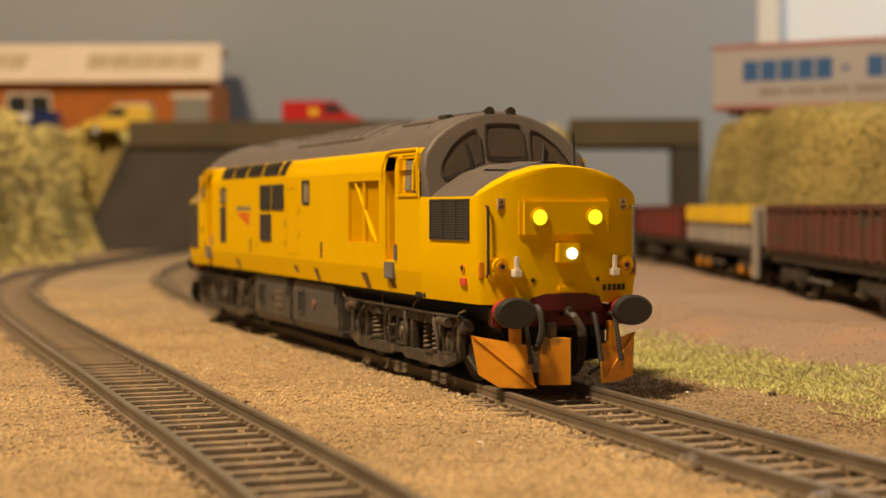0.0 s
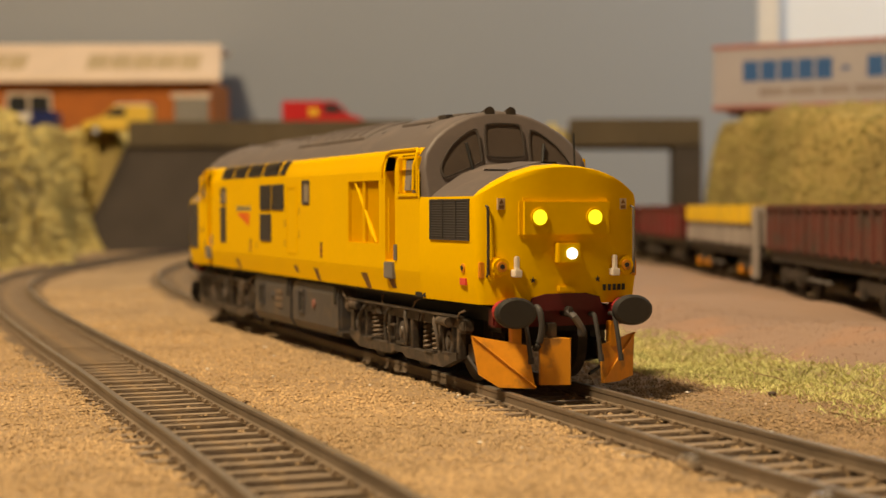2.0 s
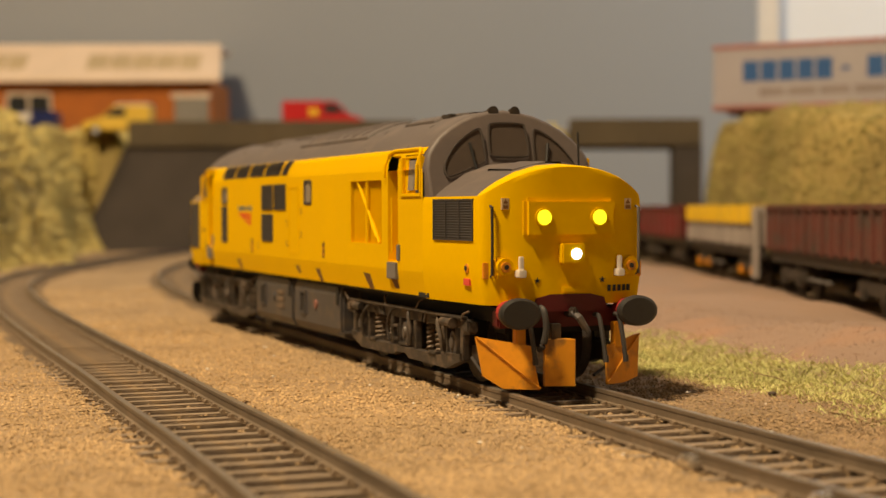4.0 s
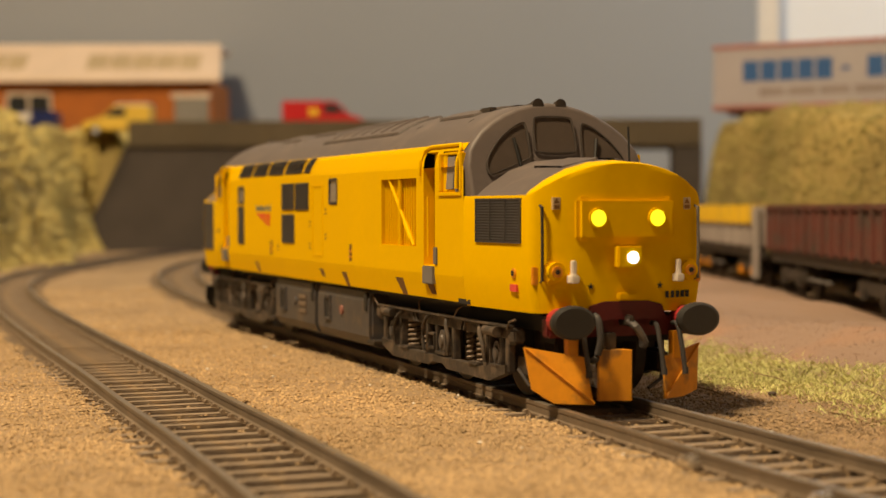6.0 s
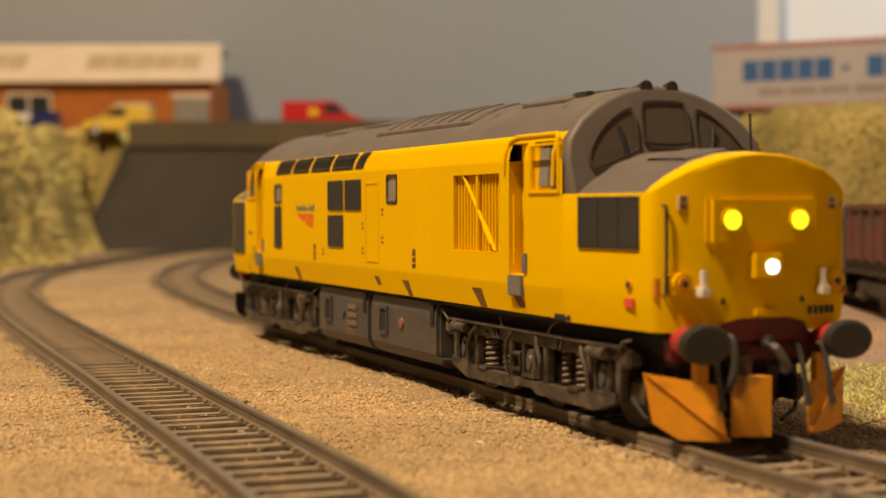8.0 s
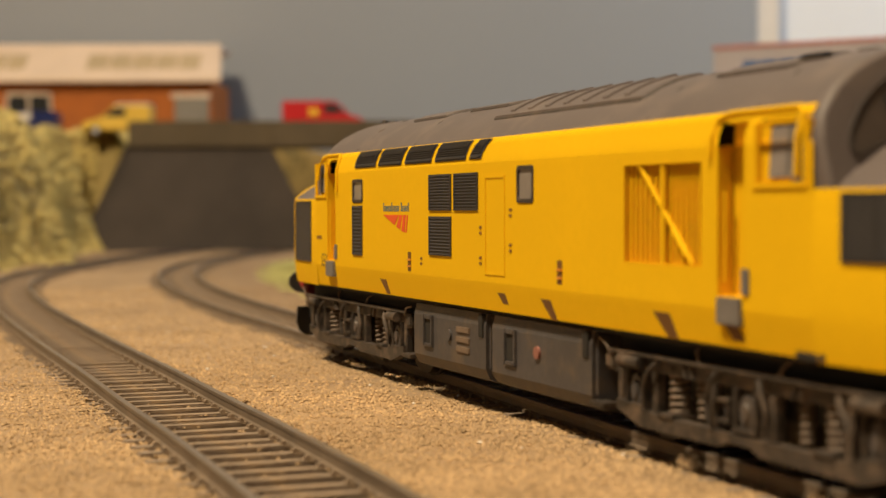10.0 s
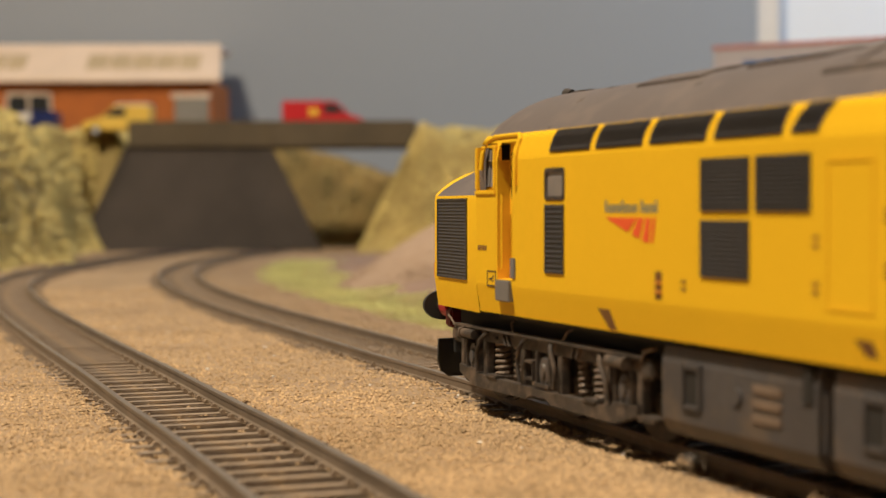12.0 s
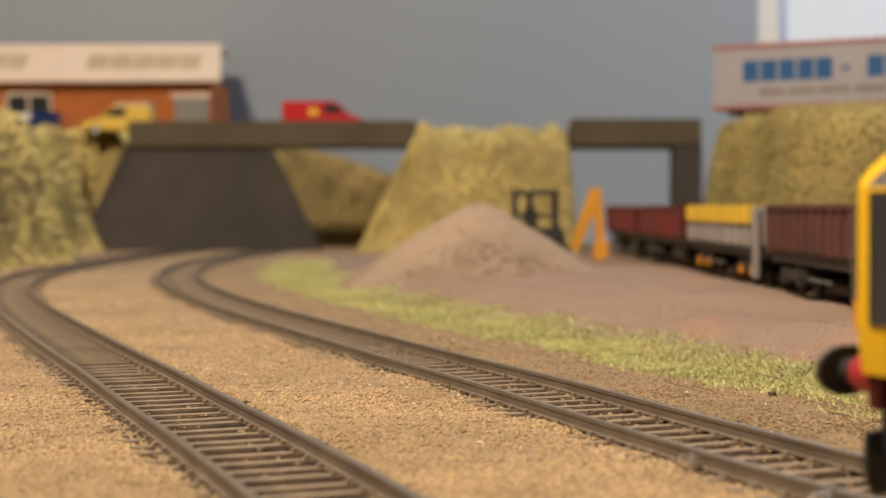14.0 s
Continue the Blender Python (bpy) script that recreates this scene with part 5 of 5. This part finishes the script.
def bogie(xc, e):
    b = empty("bogie")
    b.parent = LOCO
    b.matrix_basis = at(xc, 0, 0)
    for s in (-1, 1):
        y0, y1 = sorted((s * 1.03, s * 1.13))
        bm = bmesh.new()
        # side frame: a top chord, hangers, and a deep lower beam that leave windows for the springs
        prism(bm, [(-2.62, 0.72), (-2.56, 0.92), (2.56, 0.92), (2.62, 0.72), (2.42, 0.70), (2.34, 0.78), (-2.34, 0.78), (-2.42, 0.70)], 1, y0, y1)
        prism(bm, [(-2.36, 0.44), (-1.72, 0.37), (-1.5, 0.35), (1.5, 0.35), (1.72, 0.37), (2.36, 0.44), (2.36, 0.33), (1.85, 0.19), (0.34, 0.20), (0.2, 0.26), (-0.2, 0.26), (-0.34, 0.20), (-1.85, 0.19), (-2.36, 0.33)], 1, *sorted((s * 1.05, s * 1.17)))
        for xa, xb in ((1.55, 1.68), (0.44, 0.56), (2.28, 2.40)):
            for q in (-1, 1):
                box(bm, *sorted((q * xa, q * xb)), y0, y1, 0.34, 0.80, 0.012)
        fr = part("side_frame", bm, BOGIE_BROWN, b)
        part("top_ledge", new_box(-2.52, 2.52, *sorted((s * 1.10, s * 1.20)), 0.915, 0.955, 0.012), BOGIE_BROWN, fr)
        for q in (-1, 1):
            for x in (0.82, 0.94):
                bm = bmesh.new()
                prism(bm, [(q * x, 0.78), (q * (x + 0.035), 0.78), (q * (x + 0.10), 0.92), (q * (x + 0.065), 0.92)], 1, *sorted((s * 1.12, s * 1.165)))
                part("chord_rib", bm, BOGIE_BROWN, fr)
            part("lug", new_box(*sorted((q * 1.22, q * 1.42)), *sorted((s * 1.12, s * 1.15)), 0.82, 0.87, 0.012), BOGIE_BROWN, fr)
            part("end_bracket", new_box(*sorted((q * 2.42, q * 2.64)), *sorted((s * 1.0, s * 1.16)), 0.74, 0.90, 0.02), BOGIE_BROWN, fr)
        for x in (-2.0, 0.08, 2.0):
            bm = bmesh.new()
            w = 0.32 if abs(x) > 1 else 0.36
            box(bm, x - w, x + w, *sorted((s * 0.92, s * 1.04)), 0.34, 0.80)
            panel = part("axle_panel", bm, FRAME_BLACK, b)
            bm = bmesh.new()
            cyl(bm, (x, s * 1.02, 0.56), (x, s * 1.13, 0.56), 0.115, 18, squash=1.45)
            cyl(bm, (x, s * 1.12, 0.56), (x, s * 1.16, 0.56), 0.075, 16, 0.06, squash=1.4)
            part("axle_box", bm, TANK_GREY, b)
            bm = bmesh.new()
            for dx in (-0.17, 0.17):
                box(bm, x + dx - 0.028, x + dx + 0.028, *sorted((s * 1.02, s * 1.15)), 0.36, 0.78, 0.01)
            box(bm, x - 0.2, x + 0.2, *sorted((s * 1.02, s * 1.17)), 0.37, 0.42, 0.012)
            part("horn_guide", bm, BOGIE_BROWN, panel)
        bm = bmesh.new()
        for q in ((-0.42, -0.18, 0.62, 0.66), (-0.42, -0.18, 0.42, 0.46), (-0.22, -0.18, 0.46, 0.62)):
            box(bm, q[0], q[1], *sorted((s * 1.02, s * 1.15)), q[2], q[3], 0.01)
        part("bracket_box", bm, BOGIE_BROWN, fr)
        for q in (-1, 1):
            for x, rr in ((1.32, 0.095), (0.86, 0.055)):
                bm = bmesh.new()
                pts = [(q * x + rr * math.cos(a), s * 1.0 + rr * math.sin(a), 0.35 + 0.43 * a / (2 * math.pi * 6)) for a in np.linspace(0, 2 * math.pi * 6, 72)]
                tube(bm, pts, 0.024, 5)
                part("coil_spring", bm, SPRING_STEEL, b, "dusty coil spring")
            part("spring_seat", new_box(*sorted((q * 1.16, q * 1.48)), *sorted((s * 0.88, s * 1.19)), 0.34, 0.39, 0.015), BOGIE_BROWN, b)
            bm = bmesh.new()
            cyl(bm, (q * 1.78, s * 1.2, 0.85), (q * 2.14, s * 1.2, 0.85), 0.06, 12)
            cyl(bm, (q * 2.14, s * 1.2, 0.85), (q * 2.2, s * 1.2, 0.85), 0.075, 12)
            part("brake_cylinder", bm, BOGIE_BROWN, b)
            bm = bmesh.new()
            tube(bm, arc_pts([(q * 1.5, s * 1.14, 0.9), (q * 1.6, s * 1.2, 0.8), (q * 1.72, s * 1.2, 0.62), (q * 1.74, s * 1.18, 0.42)]), 0.028, 7)
            part("brake_hanger", bm, BOGIE_BROWN, b)
            bm = bmesh.new()
            tube(bm, arc_pts([(q * 0.3, s * 1.12, 0.94), (q * 0.4, s * 1.2, 0.84), (q * 0.5, s * 1.2, 0.62), (q * 0.46, s * 1.19, 0.4)]), 0.026, 7)
            part("brake_hanger", bm, BOGIE_BROWN, b)
            bm = bmesh.new()
            tube(bm, [(q * 2.45, s * 1.18, 0.9), (q * 2.56, s * 1.2, 1.0), (q * 2.72, s * 1.18, 1.04)], 0.014, 6)
            tube(bm, [(q * 0.65, s * 1.18, 0.94), (q * 0.75, s * 1.16, 1.06), (q * 0.78, s * 1.1, 1.1)], 0.014, 6)
            part("brake_pipe", bm, SPRING_STEEL, b)
        part("sand_box", new_box(*sorted((e * 2.35, e * 2.75)), *sorted((s * 0.84, s * 1.0)), 0.3, 0.6, 0.04), FRAME_BLACK, b)
        bm = bmesh.new()
        tube(bm, [(e * 2.5, s * 1.05, 0.4), (e * 2.62, s * 0.95, 0.2), (e * 2.7, s * 0.72, 0.1)], 0.025, 6)
        part("sand_pipe", bm, TANK_GREY, b)
        part("foot_step", new_box(*sorted((-e * 2.5, -e * 2.85)), *sorted((s * 1.05, s * 1.25)), 0.30, 0.36, 0.01), FRAME_BLACK, b)
    part("bolster", new_box(-2.3, 2.3, -0.95, 0.95, 0.55, 0.92), INSIDE, b)
    for x in (-2.06, 0.0, 2.06):
        bm = bmesh.new()
        for s in (-1, 1):
            cyl(bm, (0, s * 0.60, 0), (0, s * 0.725, 0), 0.5715, 36)
            cyl(bm, (0, s * 0.56, 0), (0, s * 0.60, 0), 0.61, 36)
            for k in range(6):
                a = k * math.pi / 3
                cyl(bm, (0.36 * math.cos(a), s * 0.725, 0.36 * math.sin(a)), (0.36 * math.cos(a), s * 0.74, 0.36 * math.sin(a)), 0.07, 8)
        cyl(bm, (0, -1.02, 0), (0, 1.02, 0), 0.1, 10)
        w = part("wheelset", bm, FRAME_BLACK, b)
        w.matrix_basis = at(x, 0, 0.5715)
        WHEELSETS.append((w, x))


def underframe():
    part("inner_body", new_box(-6.8, 6.8, -1.14, 1.14, 1.1, 3.2), INSIDE, LOCO)
    part("main_frame", new_box(-8.6, 8.6, -0.9, 0.9, 0.9, 1.1), INSIDE, LOCO)
    for x0, x1 in ((-2.75, -0.08), (0.02, 2.85)):
        bm = bmesh.new()
        prism(bm, [(-1.18, 1.1), (-1.215, 0.95), (-1.215, 0.40), (-1.15, 0.27), (-1.0, 0.21), (1.0, 0.21), (1.15, 0.27), (1.215, 0.40), (1.215, 0.95), (1.18, 1.1)], 0, x0, x1)
        bmesh.ops.bevel(bm, geom=[e for e in bm.edges if abs(e.verts[0].co.x - e.verts[1].co.x) < 0.01], offset=0.05, segments=2, affect="EDGES")
        t = part("fuel_tank" if x0 > 0 else "battery_box", bm, TANK_GREY, LOCO, "weathered grey underframe tank")
        for s in (-1, 1):
            xa = x0 + 0.45
            fr = bmesh.new()
            for q in ((xa, xa + 0.05, 0.53, 0.97), (xa + 0.3, xa + 0.35, 0.53, 0.97), (xa + 0.05, xa + 0.3, 0.53, 0.58), (xa + 0.05, xa + 0.3, 0.91, 0.97)):
                box(fr, q[0], q[1], *sorted((s * 1.17, s * 1.25)), q[2], q[3], 0.01)
            part("hatch_frame", fr, TANK_GREY, t)
            # Flat near-black patch gives the hatch its inner shade.
            part("hatch_recess", new_box(xa + 0.05, xa + 0.3, *sorted((s * 1.15, s * 1.222)), 0.58, 0.91), INSIDE, t)
            for k in range(3 if x0 < 0 else 0):
                part("louvre_bar", new_box(x0 + 1.65, x0 + 2.1, *sorted((s * 1.19, s * 1.235)), 0.55 + k * 0.13, 0.63 + k * 0.13, 0.01), SPRING_STEEL if x0 < 0 else TANK_GREY, t)
            bm = bmesh.new()
            cyl(bm, (x0 + 1.4, s * 1.2, 0.75), (x0 + 1.4, s * 1.245, 0.75), 0.075, 16)
            part("filler_cap", bm, FADED_RED if x0 > 0 else TANK_GREY, t, "faded red round filler cap" if x0 > 0 else "")
            part("tank_strap", new_box(x1 - 0.26, x1 - 0.12, *sorted((s * 1.17, s * 1.235)), 0.8, 1.1, 0.01), INSIDE, t)


def side_details(s):
    louvres(-1.77, -0.97, 2.41, 2.89, s, 12, GRILLE_BLACK)
    louvres(-0.87, -0.07, 2.41, 2.89, s, 12, GRILLE_BLACK)
    louvres(-1.77, -0.97, 1.81, 2.33, s, 12, GRILLE_BLACK)
    louvres(-5.07, -4.60, 1.72, 2.48, s, 14, GRILLE_BLACK)
    for x0, x1, k in ((-4.97, -4.0, 0), (-3.87, -2.88, 0), (-2.74, -1.70, 0), (-1.56, -0.48, 0), (-0.36, 0.02, 0.12)):
        cant_grille(x0, x1, s, k)
    for x0, x1, z0 in ((7.40, 8.62, 2.0), (-8.62, -7.40, 1.54)):
        # nose side grilles follow the tapering nose
        g = louvres(x0, x1, z0, 2.565, s, 16 if z0 > 1.9 else 24, GRILLE_BLACK, 1.285, 0.014, "nose_grille", True, lambda x: NOSE_W(x) + 0.006)
        for k in (2, 4) if z0 > 1.9 else ():
            x = x0 + (x1 - x0) * k / 6
            part("grille_bar", new_box(x - 0.012, x + 0.012, *sorted((s * NOSE_W(x), s * (NOSE_W(x) + 0.022))), z0, 2.565), GRILLE_BLACK, g)
    pane(1.14, 1.54, 2.535, 2.905, s, 1.332, WINDOW_GREY, FRAME_BLACK)
    pane(-5.05, -4.62, 2.56, 2.85, s, 1.332, WINDOW_GREY, FRAME_BLACK)
    equipment_window(s)
    door_recess(5.58, 6.0, 1.64, s, True)
    door_recess(-6.40, -5.97, 1.60, s, False)
    cab_window(6.2, 6.92, s)
    cab_window(-7.0, -6.5, s)
    # raised door outline
    bm = bmesh.new()
    for q in ((0.14, 0.17, 1.62, 2.84), (0.72, 0.75, 1.62, 2.84), (0.17, 0.72, 2.81, 2.84), (0.17, 0.72, 1.62, 1.65)):
        box(bm, q[0], q[1], *sorted((s * 1.335, s * 1.35)), q[2], q[3])
    part("body_door", bm, YELLOW, LOCO)
    for x, z in ((0.0, 2.2), (0.0, 1.82), (0.92, 2.42), (0.92, 2.0), (-2.08, 1.75)):
        for dz in (0, -0.07):
            part("hinge", new_box(x - 0.04, x + 0.04, *sorted((s * 1.335, s * 1.350)), z + dz - 0.018, z + dz + 0.018, 0.006), HINGE_BROWN, LOCO)
    for x, z in ((2.26, 1.86), (-2.55, 1.83)):
        r = part("step_recess", new_box(x - 0.06, x + 0.06, *sorted((s * 1.33, s * 1.345)), z - 0.27, z), NOTCH, LOCO)
        for dz in (0.11, 0.2):
            part("rung", new_box(x - 0.07, x + 0.07, *sorted((s * 1.34, s * 1.36)), z - dz - 0.012, z - dz + 0.012), YELLOW_OLD, r)
    # Notches are flat patches on the skirt, their inner shade given by colour.
    for x, w, z0, z1 in ((-3.72, 0.13, 1.19, 1.40), (0.6, 0.11, 1.28, 1.41), (1.85, 0.13, 1.18, 1.40), (4.5, 0.16, 1.18, 1.42), (5.75, 0.13, 1.24, 1.40)):
        bm = bmesh.new()
        lean = 0.5 * (z1 - z0)
        yy = [s * (1.345 - 0.16 * (1.53 - z)) for z in (z1, z0)]
        for k in (0, 1):
            q = [(x - w, yy[0] - s * 0.04 * k, z1), (x + w, yy[0] - s * 0.04 * k, z1), (x + w + lean, yy[1] - s * 0.04 * k, z0), (x - w + 2 * lean, yy[1] - s * 0.04 * k, z0)]
            bm.faces.new([bm.verts.new(p) for p in q])
        vs = list(bm.verts)
        for k in range(4):
            bm.faces.new((vs[k], vs[(k + 1) % 4], vs[4 + (k + 1) % 4], vs[4 + k]))
        part("skirt_notch_shade", bm, NOTCH, LOCO)
    part("skirt_notch_shade", new_box(6.75, 7.15, *sorted((s * 1.18, s * 1.297)), 1.165, 1.23), INSIDE, LOCO)
    # emblem: bars for two words, and a fan of stripes below
    m = part("emblem", new_box(-3.64, -3.605, *sorted((s * 1.341, s * 1.345)), 2.395, 2.52), LOGO_BLUE, LOCO, "small grey-blue and orange emblem")
    for k in range(18):
        if k != 11:
            x = -3.575 + 0.057 * k
            part("word_bar", new_box(x, x + 0.034, *sorted((s * 1.341, s * 1.345)), 2.395, 2.52 if k in (5, 12, 17) else 2.475), LOGO_BLUE, m)
    for pts in ([(-3.64, 2.345), (-2.98, 2.345), (-3.16, 2.20)], [(-2.95, 2.345), (-2.83, 2.345), (-2.93, 2.14), (-3.08, 2.175)], [(-2.79, 2.345), (-2.70, 2.345), (-2.74, 2.10), (-2.87, 2.12)], [(-2.66, 2.345), (-2.60, 2.345), (-2.66, 2.10), (-2.70, 2.10)]):
        bm = bmesh.new()
        prism(bm, pts, 1, *sorted((s * 1.341, s * 1.346)))
        part("stripe", bm, LOGO_RED, m)
    bm = bmesh.new()
    cyl(bm, (8.43, s * 1.2, 1.63), (8.43, s * 1.25, 1.63), 0.062, 16)
    c = part("lifting_socket", bm, YELLOW_OLD, LOCO)
    bm = bmesh.new()
    cyl(bm, (8.43, s * 1.25, 1.63), (8.43, s * 1.262, 1.63), 0.035, 10)
    part("socket_hole", bm, INSIDE, c)
    part("red_label", new_box(8.33, 8.53, *sorted((s * 1.2, s * 1.246)), 1.40, 1.49), SIGN_RED, LOCO, "tiny red label")
    for k in range(4):
        part("number_bar", new_box(-6.98 + 0.07 * k, -6.93 + 0.07 * k, *sorted((s * 1.336, s * 1.345)), 1.93, 1.99), HINGE_BROWN, LOCO)
    bm = bmesh.new()
    for q in ((-6.70, -6.44, 1.50, 1.515), (-6.70, -6.44, 1.675, 1.69), (-6.70, -6.685, 1.515, 1.675), (-6.455, -6.44, 1.515, 1.675), (-6.64, -6.56, 1.58, 1.60), (-6.54, -6.52, 1.55, 1.64)):
        box(bm, q[0], q[1], *sorted((s * 1.336, s * 1.345)), q[2], q[3])
    part("data_panel", bm, LETTER_BLACK, LOCO)


for s_ in (-1, 1):
    side_wall(s_)
    side_details(s_)
roof()
for e_ in (1, -1):
    cab_front(e_)
    nose(e_)
    end_gear(e_)
bogie(5.64, 1)
bogie(-5.64, -1)
underframe()

# ---- movement ----
DRIVE = [(0.0, -1.68, 29.362, -68.42), (3.2, -1.68, 29.362, -68.42), (3.7, -1.66, 29.303, -68.42), (4.2, -1.604, 29.145, -68.42), (4.7, -1.503, 28.87, -68.42), (5.1, -1.39, 28.55, -68.42), (5.5, -1.261, 28.159, -68.42), (6.0, -1.074, 27.654, -68.40), (6.5, -0.857, 27.017, -68.39), (7.0, -0.612, 26.346, -68.38), (7.5, -0.323, 25.541, -68.38), (8.0, 0.0, 24.65, -68.36), (9.25, 1.0, 21.98, -68.4), (10.5, 2.267, 18.34, -68.45), (11.0, 2.872, 16.724, -68.47), (11.5, 3.533, 15.0, -68.38), (12.0, 4.266, 13.096, -68.22), (12.5, 5.02, 11.256, -67.7), (13.0, 5.965, 9.30, -66.62), (13.5, 6.938, 7.05, -65.7), (14.0, 8.02, 4.62, -65.05)]


def motions():
    walk(LOCO, [(t, at(x, y, 0, a)) for t, x, y, a in DRIVE])
    # the wheels roll as far as the body goes
    ts = [d[0] for d in DRIVE]
    go = np.concatenate([[0], np.cumsum([math.hypot(b[1] - a[1], b[2] - a[2]) for a, b in zip(DRIVE, DRIVE[1:])])])
    times = [0.0, 3.2] + [round(3.5 + 0.1 * k, 1) for k in range(106)]
    for w, x in WHEELSETS:
        walk(w, [(t, at(x, 0, 0.5715, 0, 0, math.degrees(np.interp(t, ts, go) / 0.5715))) for t in times])


motions()
